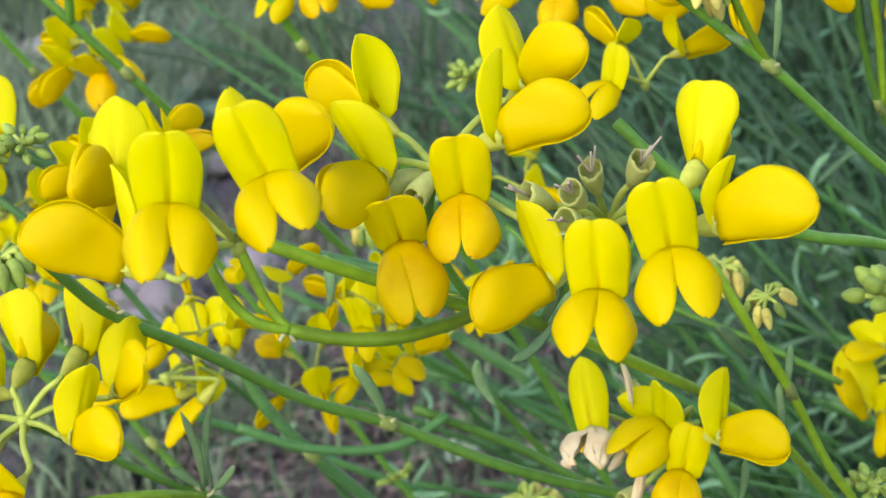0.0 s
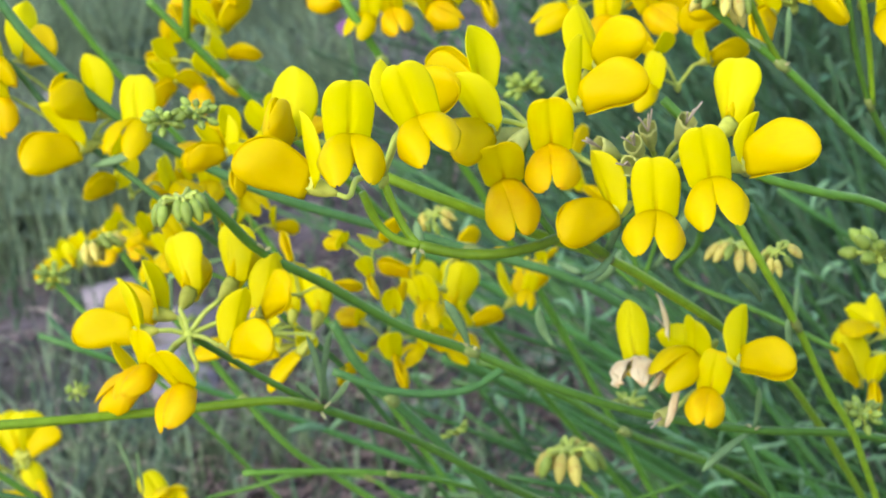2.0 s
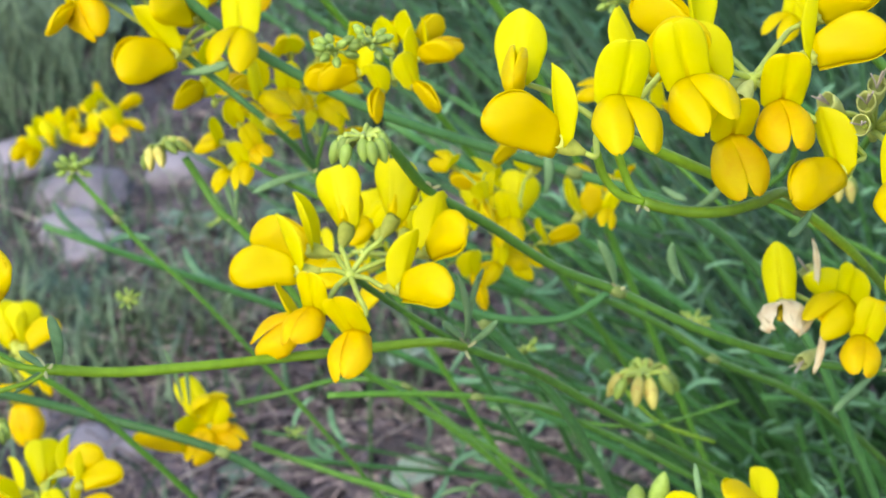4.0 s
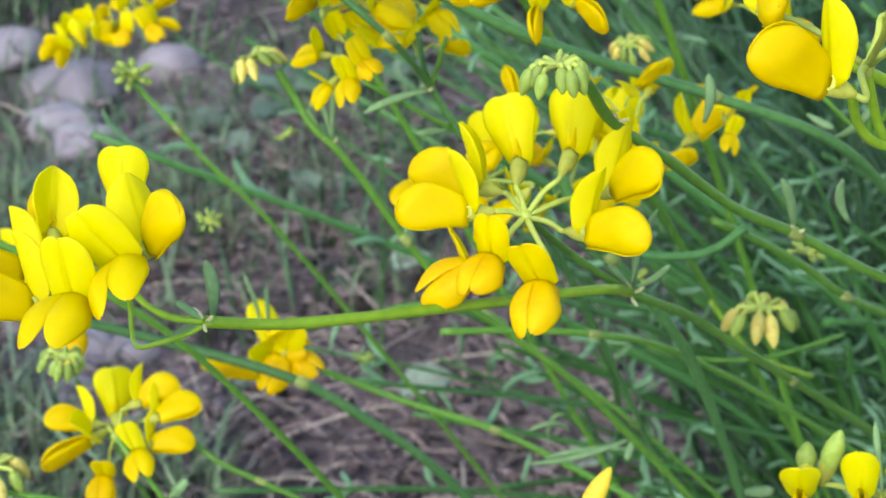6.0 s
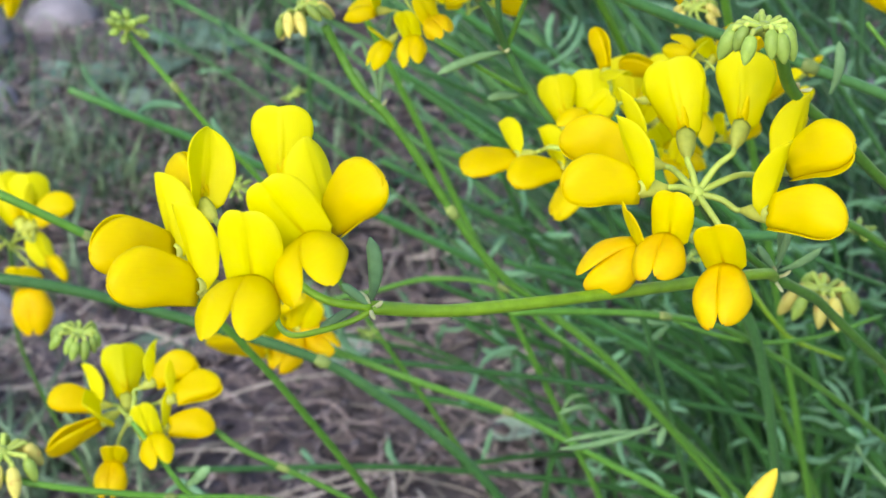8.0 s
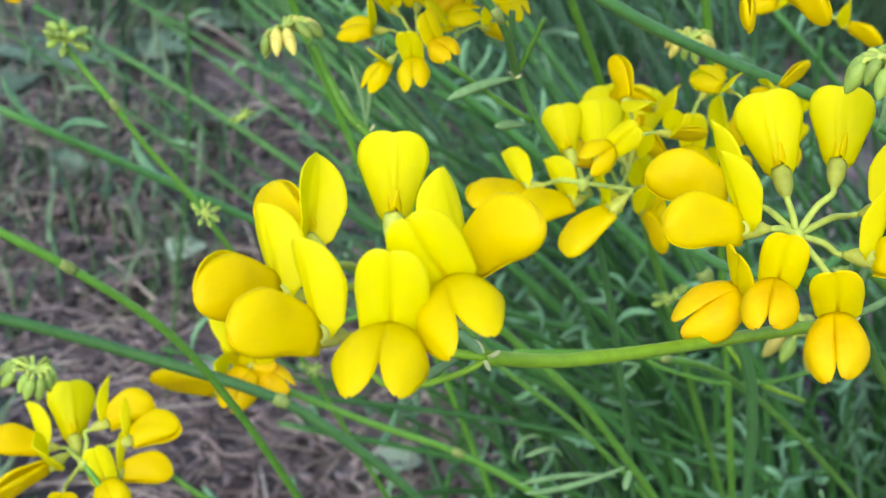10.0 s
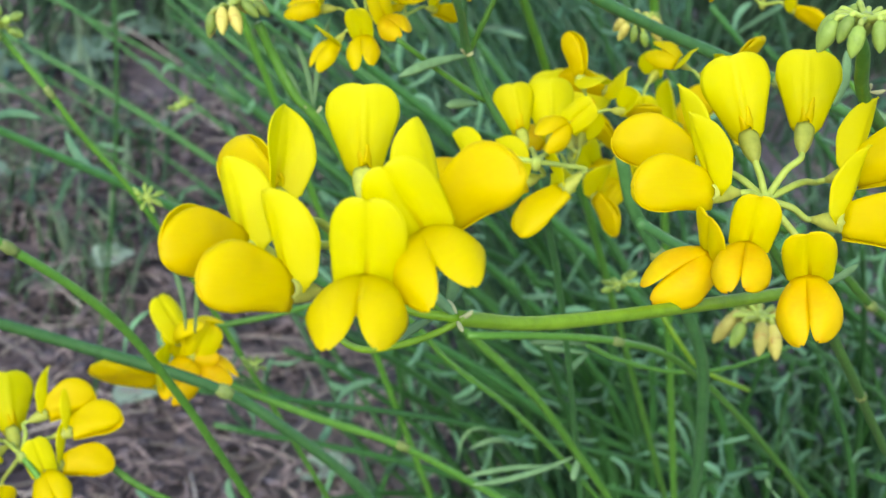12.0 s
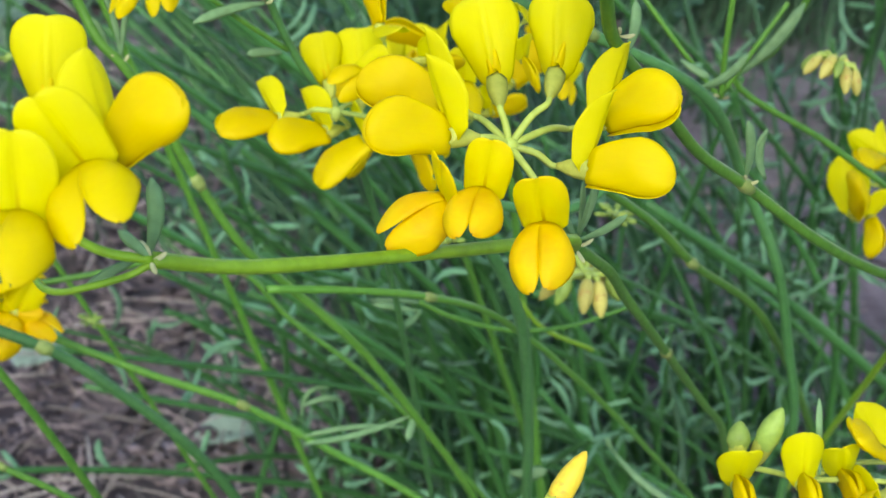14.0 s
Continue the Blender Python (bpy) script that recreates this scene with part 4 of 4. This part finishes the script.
leaf((0.07380, 0.22454, 0.37330), (0.08069, 0.22065, 0.38161), 1.6, 0.2)
leaf((0.00303, 0.21940, 0.38531), (-0.00793, 0.21341, 0.38362), 1.5, 0.1)
leaf((-0.01728, 0.23783, 0.36763), (-0.02056, 0.24098, 0.37838), 1.1, 0.1)
leaf((-0.01728, 0.23783, 0.36763), (-0.01544, 0.24071, 0.38326), 1.2, -0.05)
leaf((-0.01849, 0.23800, 0.36787), (-0.02200, 0.23890, 0.37441), 1.6, 0.0)
leaf((-0.01667, 0.12272, 0.39432), (-0.01669, 0.12276, 0.40203), 1.6, 0.15)
leaf((-0.01696, 0.12273, 0.39432), (-0.02221, 0.12026, 0.39193), 1.0, 0.1)
leaf((-0.01649, 0.11794, 0.39659), (-0.01944, 0.11722, 0.39960), 1.0, 0.0)
leaf((0.07010, 0.18275, 0.37690), (0.06811, 0.18189, 0.38490), 1.7, -0.2)
leaf((0.04737, 0.18607, 0.39254), (0.04780, 0.18708, 0.40013), 1.7, 0.15)
leaf((0.07100, 0.14956, 0.35071), (0.06959, 0.15227, 0.36062), 1.1, 0)
leaf((0.11049, 0.17790, 0.42438), (0.11136, 0.17575, 0.43335), 1.0, 0.05)
leaf((0.10986, 0.17782, 0.42444), (0.10479, 0.17579, 0.42888), 1.4, 0.1)
leaf((0.04284, 0.25215, 0.29130), (0.01999, 0.24587, 0.28835), 1.4, -0.15)
leaf((0.04284, 0.25215, 0.29130), (0.04073, 0.24771, 0.28797), 1.8, 0)
leaf((0.02867, 0.25299, 0.29200), (0.01933, 0.24918, 0.29449), 1.3, 0.5)
leaf((0.04195, 0.25547, 0.31268), (0.03178, 0.25415, 0.31468), 1.3, 0)
leaf((0.04195, 0.25547, 0.31268), (0.03756, 0.25187, 0.31078), 1.5, 0)
leaf((-0.05257, 0.21843, 0.29879), (-0.04813, 0.21812, 0.30356), 2.2, 0.1)
leaf((-0.01694, 0.20764, 0.40910), (-0.00792, 0.20718, 0.41090), 1.8, 0.1)
leaf((0.06851, 0.21831, 0.38070), (0.07296, 0.21596, 0.37891), 1.5, 0.1)
leaf((0.08439, 0.13965, 0.40818), (0.07989, 0.13295, 0.40619), 1.2, -0.2)
leaf((0.08283, 0.13913, 0.40752), (0.08549, 0.13692, 0.41440), 1.1, 0.1)
leaf((0.10917, 0.16529, 0.38463), (0.11011, 0.16515, 0.39185), 1.0, 0)
leaf((0.10860, 0.16613, 0.37945), (0.10837, 0.16572, 0.38645), 1.2, 0)
leaf((0.10466, 0.17060, 0.38777), (0.10116, 0.16689, 0.39411), 1.6, 0.1)
leaf((-0.03613, 0.24647, 0.32160), (-0.03919, 0.24802, 0.33448), 1.0, 0.1)
leaf((-0.03447, 0.24617, 0.32116), (-0.03427, 0.24664, 0.33221), 1.0, 0)
leaf((0.03564, 0.15790, 0.37923), (0.03496, 0.15792, 0.38710), 0.9, 0.05)
leaf((0.03564, 0.15790, 0.37923), (0.04015, 0.15510, 0.38425), 1.1, 0.1)
leaf((0.00604, 0.22042, 0.37723), (0.00051, 0.21809, 0.37762), 1.5, 0.1)
leaf((0.04469, 0.26700, 0.27776), (0.02318, 0.26575, 0.27617), 1.3, 0.15)
leaf((0.02400, 0.27579, 0.27451), (0.02898, 0.27370, 0.28324), 1.2, -0.4)
leaf((0.08593, 0.25359, 0.28159), (0.09847, 0.24182, 0.27561), 1.6, 0.2)
leaf((0.08593, 0.25359, 0.28159), (0.08385, 0.25304, 0.28483), 1.2, 0)
leaf((0.06843, 0.26439, 0.26791), (0.07556, 0.26145, 0.27081), 3, 0.1)
leaf((0.08549, 0.23464, 0.37213), (0.09478, 0.23414, 0.38632), 2.4, 0.1)
leaf((0.04694, 0.27253, 0.30475), (0.03481, 0.27276, 0.30493), 1.2, 0.05)

stipule((-0.01649, 0.11789, 0.39650), (-0.01781, 0.11820, 0.39824))
stipule((-0.01649, 0.11789, 0.39650), (-0.01529, 0.11738, 0.39760))
stipule((-0.01649, 0.11789, 0.39650), (-0.01608, 0.11665, 0.39578))
stipule((0.03486, 0.15617, 0.37930), (0.03425, 0.15534, 0.38138))
stipule((0.03486, 0.15617, 0.37930), (0.03676, 0.15555, 0.38068))
stipule((0.03486, 0.15617, 0.37930), (0.03588, 0.15455, 0.37796))
stipule((0.06049, 0.12027, 0.41655), (0.05965, 0.11905, 0.41588))
stipule((0.06049, 0.12027, 0.41655), (0.06126, 0.11926, 0.41568))
stipule((-0.01728, 0.23774, 0.36745), (-0.01897, 0.23704, 0.36902))
stipule((-0.01728, 0.23774, 0.36745), (-0.01609, 0.23708, 0.36926))
stipule((0.03214, 0.14716, 0.40906), (0.03149, 0.14616, 0.41032))
stipule((0.03214, 0.14716, 0.40906), (0.03358, 0.14630, 0.40962))
stipule((0.08325, 0.23336, 0.36857), (0.08148, 0.23271, 0.36947))
stipule((0.08325, 0.23336, 0.36857), (0.08411, 0.23213, 0.36965))
stipule((0.11002, 0.17770, 0.42399), (0.10891, 0.17647, 0.42497))
stipule((0.11002, 0.17770, 0.42399), (0.11121, 0.17668, 0.42440))
stipule((0.05839, 0.16435, 0.38462), (0.05754, 0.16333, 0.38626))
stipule((0.05839, 0.16435, 0.38462), (0.05971, 0.16346, 0.38551))
stipule((0.00285, 0.21941, 0.38531), (0.00184, 0.21865, 0.38655))
stipule((0.00285, 0.21941, 0.38531), (0.00385, 0.21844, 0.38628))
stipule((0.10233, 0.17980, 0.36136), (0.10138, 0.17868, 0.36296))
stipule((0.10233, 0.17980, 0.36136), (0.10368, 0.17888, 0.36236))

umbel((-0.02631, 0.12099, 0.40163), [
    ("fresh", -0.03570, 0.11500, 0.40402, 20, 30, 133, 0.88, -15),
    ("fresh", -0.03262, 0.10800, 0.40427, 19, 32, 129, 0.88, -16),
    ("fresh", -0.03320, 0.11900, 0.40716, 3, 14, 32, 0.85, -24),
    ("half", -0.02545, 0.12200, 0.40808, 18, -5, -6, 0.92, -33),
    ("open", -0.02715, 0.10500, 0.40595, -2, 0, 167, 0.92, -8),
    ("open", -0.02181, 0.10800, 0.40880, 0, 32, -177, 0.92, -8),
    ("fresh", -0.02008, 0.11200, 0.40929, 46, -8, -138, 0.90, -19),
], "open umbel of bright yellow pea flowers on a green stalk")
umbel((0.02050, 0.14137, 0.39844), [
    ("half", 0.01967, 0.14700, 0.40300, 17, -20, -11, 1.06, -36),
    ("half", 0.02621, 0.14800, 0.40381, 20, -5, -23, 1.01, -36),
    ("fresh", 0.01413, 0.14700, 0.40003, 9, 19, 79, 0.93, -30),
    ("fresh", 0.01338, 0.13900, 0.40018, 4, 29, 103, 0.92, -17),
    ("dried", 0.01380, 0.13700, 0.39350, -24, -19, 116, 0.86, -12),
    ("dried", 0.01635, 0.13400, 0.39603, -9, 0, 156, 0.76, -12),
    ("dried", 0.02243, 0.13100, 0.39414, -23, 14, 160, 0.84, -12),
    ("fresh", 0.03163, 0.14500, 0.40038, 34, -20, -146, 0.92, -30),
    ("fresh", 0.02818, 0.13800, 0.39766, 12, -23, -131, 0.92, -14),
], "round umbel of yellow pea flowers, the lower ones turning orange")
umbel((0.05684, 0.12039, 0.42585), [
    ("fresh", 0.05052, 0.10800, 0.42891, 29, 14, 114, 0.95, -30),
    ("open", 0.05713, 0.10300, 0.43455, -19, -10, -164, 0.92, -1),
    ("fresh", 0.04584, 0.12000, 0.43256, 19, -7, 177, 0.92, -2),
    ("open", 0.06503, 0.10700, 0.43506, -13, 17, -164, 0.92, 2),
    ("fresh", 0.06147, 0.12200, 0.43261, 35, 3, -117, 0.92, -14),
], "crowded umbel of yellow pea flowers side by side")
umbel((0.07478, 0.13215, 0.42798), [
    ("fresh", 0.07006, 0.12700, 0.42915, -8, 29, 155, 0.92, 1),
    ("fresh", 0.06794, 0.13800, 0.43189, 18, -3, 56, 0.98, -30),
    ("fresh", 0.08199, 0.13000, 0.43137, 16, -14, -100, 0.92, -20),
    ("fresh", 0.08414, 0.13900, 0.43408, 30, -1, -124, 0.92, -14),
    ("dried", 0.07773, 0.12800, 0.42547, -16, -4, -176, 0.92, -12),
    ("dried", 0.07152, 0.12600, 0.42219, -34, 7, -170, 0.92, -12),
    ("fresh", 0.08517, 0.12700, 0.41711, -9, 26, 132, 0.92, 2),
], "umbel of yellow pea flowers on long thin stalks", [(0.07296, 0.12863, 0.42633), (0.07011, 0.13094, 0.42697)])
umbel((0.09091, 0.13697, 0.41899), [
    ("open", 0.09073, 0.11700, 0.41886, -13, -6, 180, 0.92, 4),
    ("open", 0.09789, 0.11600, 0.42287, -16, 7, -177, 0.92, 2),
    ("half", 0.10039, 0.12400, 0.42836, 12, -1, -25, 0.95, -28),
    ("worn", 0.10209, 0.12000, 0.42449, 16, -14, -123, 0.96, -5),
], "yellow pea flowers beside withered green calyces", [(0.09530, 0.13054, 0.42766), (0.09011, 0.13188, 0.42680), (0.08825, 0.12857, 0.42571), (0.08751, 0.12750, 0.42312), (0.08365, 0.13016, 0.42525)])
ragged = umbel((0.09625, 0.17686, 0.37155), [
    ("withered", 0.08443, 0.16800, 0.37929, -2, 11, 168, 1.10, 20),
    ("open", 0.09375, 0.16500, 0.38136, -12, -20, 138, 0.92, -8),
    ("fresh", 0.10092, 0.16000, 0.38225, 2, -22, -123, 0.92, 0),
    ("dried", 0.09552, 0.16100, 0.37662, -16, -16, 176, 0.80, 7),
    ("fresh", 0.09506, 0.16800, 0.37932, 12, 55, 150, 0.92, -26),
], "ageing umbel of yellow flowers with papery withered petals", [(0.08917, 0.17634, 0.38190), (0.08759, 0.16722, 0.36984)])
dry_petal(ragged, (0.0892, 0.1685, 0.3826), (0.0888, 0.1660, 0.3910), 0.42, 91)
dry_petal(ragged, (0.0905, 0.1670, 0.3755), (0.0890, 0.1620, 0.3706), 0.5, 92)
dry_petal(ragged, (0.0892, 0.1670, 0.3790), (0.0868, 0.1635, 0.3762), 0.5, 93)
umbel((-0.06284, 0.22250, 0.31084), [
    ("half", -0.06506, 0.23200, 0.30900, 7, -1, 14, 1.20, -36),
    ("fresh", -0.07058, 0.23000, 0.30896, 15, 48, 110, 0.88, -25),
    ("fresh", -0.06889, 0.22600, 0.30773, -22, -30, 130, 1.13, -16),
    ("fresh", -0.05940, 0.23100, 0.31363, 23, -38, -84, 0.87, -30),
    ("fresh", -0.05516, 0.22800, 0.31199, 23, -60, -95, 0.89, -21),
    ("open", -0.05876, 0.22200, 0.30718, -13, 14, -165, 0.80, 24),
    ("fresh", -0.05637, 0.22500, 0.30722, -4, -49, -80, 0.86, -10),
    ("dried", -0.06679, 0.22400, 0.29989, -27, -5, 178, 0.80, -12),
], "small yellow pea-flower umbel low in the bush")
umbel((-0.11435, 0.34400, 0.28166), [
    ("half", -0.11056, 0.34200, 0.28915, 11, -12, 25, 1.59, -36),
    ("half", -0.10759, 0.34200, 0.28918, 14, 3, 14, 1.48, -36),
    ("fresh", -0.10603, 0.33900, 0.29107, 31, -38, -88, 1.10, -30),
    ("fresh", -0.10252, 0.33500, 0.28121, 7, 10, -144, 1.01, 24),
    ("dried", -0.10813, 0.33400, 0.27494, -59, 3, -174, 1.38, 7),
    ("fresh", -0.11920, 0.33800, 0.28733, 29, 29, 157, 1.43, -22),
    ("fresh", -0.11692, 0.33500, 0.28444, -26, -23, 132, 0.98, -13),
], "yellow pea-flower umbel above a dark green stem")
stem([(-0.11435, 0.34400, 0.28166), (-0.11981, 0.36200, 0.25933), (-0.12727, 0.39000, 0.22130)], 0.6, "mid", True)
umbel((-0.03702, 0.26800, 0.30352), [
    ("fresh", -0.04082, 0.26200, 0.30082, 17, -33, 85, 1.30, -20),
    ("open", -0.03598, 0.26200, 0.31097, 43, 1, -132, 1.06, -8),
    ("dried", -0.03448, 0.26000, 0.30729, -46, -23, 168, 1.01, 35),
    ("dried", -0.03297, 0.26200, 0.30566, -5, 11, -125, 0.92, 10),
    ("dried", -0.03566, 0.26400, 0.30663, 22, 22, -116, 0.92, -12),
], "orange-yellow pea flowers crossed by a dark green stem")
umbel((0.01304, 0.20735, 0.37360), [
    ("half", 0.01392, 0.22200, 0.37191, 18, -15, -1, 0.92, -33),
    ("half", 0.01914, 0.22200, 0.37107, 19, -6, -8, 1.11, -36),
    ("fresh", 0.00543, 0.21300, 0.36950, -22, 74, 91, 0.96, 5),
    ("fresh", 0.01248, 0.21200, 0.36818, -5, 64, 116, 0.96, 5),
    ("fresh", 0.01810, 0.20800, 0.36887, -83, 47, 26, 0.97, 9),
], "yellow pea flowers half hidden behind a larger umbel")
umbel((-0.01762, 0.21105, 0.41224), [
    ("fresh", -0.01758, 0.20500, 0.41321, 0, 26, 138, 1.17, -29),
    ("fresh", -0.01417, 0.20800, 0.41949, 28, 9, 159, 1.15, -25),
    ("open", -0.00469, 0.20300, 0.41694, -15, -1, 173, 1.08, 26),
    ("fresh", -0.02849, 0.21500, 0.42962, 15, -14, -130, 1.13, -14),
    ("dried", -0.03462, 0.21000, 0.42212, -24, 0, -147, 0.92, 10),
], "loose umbel of yellow pea flowers along a dark green stem")
umbel((-0.03290, 0.20778, 0.42638), [
    ("fresh", -0.03171, 0.20860, 0.42834, -4, 16, -141, 0.92, 9),
    ("dried", -0.03251, 0.20703, 0.42375, -61, 28, 168, 0.91, 30),
    ("fresh", -0.03423, 0.20614, 0.42184, -15, -33, 168, 0.84, -7),
    ("fresh", -0.03469, 0.20948, 0.43280, 27, 2, -149, 0.84, 33),
], "yellow pea flowers fading to cream and orange")
umbel((0.07219, 0.15518, 0.34572), [
    ("fresh", 0.05976, 0.14893, 0.34944, 2, 12, 172, 0.84, -29),
    ("fresh", 0.06782, 0.14743, 0.35051, 5, 8, 170, 0.84, -6),
    ("fresh", 0.07994, 0.15133, 0.35301, 61, 48, 167, 0.84, -1),
    ("fresh", 0.07618, 0.15238, 0.34775, 4, 16, 176, 0.84, -28),
    ("open", 0.07769, 0.14458, 0.34991, -164, 70, -22, 0.84, 45),
], "yellow pea flowers opening from pale green buds")
umbel((0.12725, 0.26152, 0.34044), [
    ("fresh", 0.13085, 0.25935, 0.34786, 14, 71, 145, 0.84, -6),
    ("fresh", 0.12656, 0.25541, 0.33754, 47, 19, 170, 1.25, -19),
    ("fresh", 0.13448, 0.25947, 0.34630, 37, -21, -137, 0.98, -5),
    ("fresh", 0.13018, 0.25553, 0.33599, -41, -19, -173, 0.84, 30),
    ("fresh", 0.13790, 0.25846, 0.34119, 6, -39, -118, 0.84, 3),
], "yellow pea flower umbel beside a green stem")
umbel((0.03740, 0.27200, 0.34723), [
    ("half", 0.03362, 0.26800, 0.35404, 21, -5, 15, 1.34, -36),
    ("half", 0.03756, 0.27000, 0.35311, 19, 19, -1, 1.35, -36),
    ("fresh", 0.05419, 0.26200, 0.35852, 38, -18, -84, 0.99, -26),
    ("open", 0.03894, 0.26200, 0.34957, -20, 38, -156, 0.92, -2),
], "few yellow pea flowers among the stems")

bud((0.02759, 0.12790, 0.36166), (0.03128, 0.13031, 0.36784), 1)
bud((0.06063, 0.15285, 0.35191), (0.06087, 0.15466, 0.35549), 0)
bud((0.06347, 0.15232, 0.35229), (0.06507, 0.15254, 0.35894), 0)
bud((0.02252, 0.12577, 0.35401), (0.02341, 0.12795, 0.35837), 1)
bud((0.02208, 0.12599, 0.35423), (0.01834, 0.12361, 0.35092), 1)
bud((0.02995, 0.12637, 0.35823), (0.03471, 0.12383, 0.35819), 1)
bud((0.02749, 0.12596, 0.35383), (0.02797, 0.12247, 0.35025), 0)
bud((0.03118, 0.12425, 0.34962), (0.03203, 0.12433, 0.35535), 1)

GREEN_HEADS = [
    (0.0246, 0.1364, 0.4204, 0.85, "bud"),
    (0.0202, 0.1464, 0.4294, 0.62, "cluster"),
    (0.0251, 0.1474, 0.4300, 0.6, "cluster"),
    (-0.0733, 0.3069, 0.3558, 0.95, "cluster"),
    (0.0776, 0.2568, 0.3342, 0.8, "star"),
    (-0.0705, 0.2219, 0.3296, 0.95, "bud"),
    (0.1232, 0.1752, 0.3925, 1.1, "cluster"),
    (0.0410, 0.2405, 0.3360, 0.8, "star"),
    (0.0657, 0.2337, 0.3334, 1.4, "tan"),
    (-0.0312, 0.2392, 0.3846, 1, "tan"),
    (0.1078, 0.1734, 0.3950, 0.65, "tan"),
    (-0.0436, 0.2412, 0.3497, 0.6, "star"),
    (0.1024, 0.2327, 0.3767, 1, "tan"),
    (-0.0815, 0.2038, 0.3165, 1.3, "tan"),
    (-0.0202, 0.2887, 0.2893, 0.6, "star"),
    (-0.0370, 0.3018, 0.3426, 0.6, "star"),
    (0.0683, 0.2691, 0.4214, 1, "tan"),
    (0.1015, 0.1725, 0.4364, 0.9, "tan"),
    (0.0397, 0.2518, 0.3818, 0.8, "tan"),
    (0.0618, 0.2512, 0.4080, 0.8, "cluster"),
    (0.1205, 0.1807, 0.3626, 0.7, "cluster"),
    (0.0151, 0.1307, 0.3486, 0.5, "star"),
]

heads = {}
for k, (x, y, z, size, kind) in enumerate(GREEN_HEADS):
    if kind not in heads:
        ob = heads[kind] = green_head(kind, k + 40)
        ob.matrix_basis = pose(x, y, z)
    else:
        ob = copy_thing(heads[kind], pose(x, y, z, bush.uniform(-18, 25), bush.uniform(-25, 25), bush.uniform(0, 360)))
    ob.scale = (size, size, size)

# x, y, z, size, pattern, lean back, lean aside, turn
BACK_HEADS = [
    (-0.0169, 0.2896, 0.4107, 1.0, 0, 37, -21, 64),
    (-0.0149, 0.3057, 0.4202, 1.0, 1, 14, -16, 288),
    (0.0328, 0.2643, 0.4249, 0.95, 2, 39, 4, 14),
    (0.0509, 0.2792, 0.4223, 1, 0, 8, -9, 155),
    (0.0821, 0.2586, 0.4209, 1, 1, 29, -2, 95),
    (0.0916, 0.2727, 0.4203, 0.9, 2, 11, 9, 264),
    (0.1138, 0.2051, 0.4282, 1, 0, 6, -20, 162),
    (0.1256, 0.2069, 0.4275, 1, 1, 20, 19, 186),
    (0.0935, 0.2079, 0.4153, 0.8, 3, 21, -4, 239),
    (0.0406, 0.2474, 0.3666, 0.85, 3, 28, -17, 265),
]
BACK_HEADS += [
    (0.0584, 0.2504, 0.3666, 0.55, 3, 35, 22, 283),
    (0.0412, 0.2440, 0.3553, 0.75, 3, 16, -10, 233),
    (0.0282, 0.2399, 0.3575, 0.8, 4, 31, 9, 312),
    (-0.0146, 0.2204, 0.3996, 0.85, 3, 16, 21, 0),
    (-0.0103, 0.2331, 0.3846, 0.7, 2, 16, -19, 113),
    (-0.0014, 0.2523, 0.3804, 0.6, 3, 6, 19, 238),
    (0.0677, 0.2665, 0.3815, 0.8, 3, 28, -13, 169),
    (-0.1265, 0.4479, 0.3132, 0.85, 0, 6, -13, 254),
]
BACK_HEADS += [
    (-0.1085, 0.4522, 0.3191, 0.85, 1, 25, -7, 91),
    (-0.0040, 0.2443, 0.3933, 0.85, 2, 13, 5, 226),
    (0.0236, 0.1839, 0.4136, 0.72, 0, 14, -11, 175),
    (0.0358, 0.2015, 0.3877, 0.6, 3, 31, -15, 139),
    (0.0193, 0.2094, 0.3802, 0.7, 3, 38, 17, 236),
]
PATTERNS = [whole_head(61, 9), whole_head(62, 7), whole_head(63, 8, 0.1), whole_head(65, 3, 0.0), whole_head(66, 5, 0.1)]
used = set()
for x, y, z, size, kind, rx, ry, rz in BACK_HEADS:
    at = pose(x, y, z, rx, ry, 0) @ pose(0, 0, 0, 0, 0, rz)
    if kind in used:
        ob = copy_thing(PATTERNS[kind], at)
    else:
        ob = PATTERNS[kind]
        ob.matrix_basis = at
        used.add(kind)
    ob.scale = (size, size, size)


def mauve_flower(x, y, z):
    """A small mauve flower on a thin stalk, far behind."""
    top = tagged(new("mauve_flower"), "small mauve wild flower on a thin stalk", "flower")
    top.location = (x, y, z)
    for k in range(5):
        link("petal", standard_mesh(80 + k, MAUVE, 1.2, 0.6), top, pose(0, 0, 0, 0, 0, 0) @ pose(0, 0, 0, 0, 72 * k, 0) @ Matrix.Scale(0.45, 4))
    v, f = tube_data(spline([Vector((0, 0.002, 0)), Vector((0.01, 0.02, -z * 0.5)), Vector((0.0, 0.03, -z))], 5), [0.0008] * 11, 6)
    link("stalk", mesh_of("stalk", v, f, BACK_STEM), top)


mauve_flower(-0.067, 0.671, 0.355)
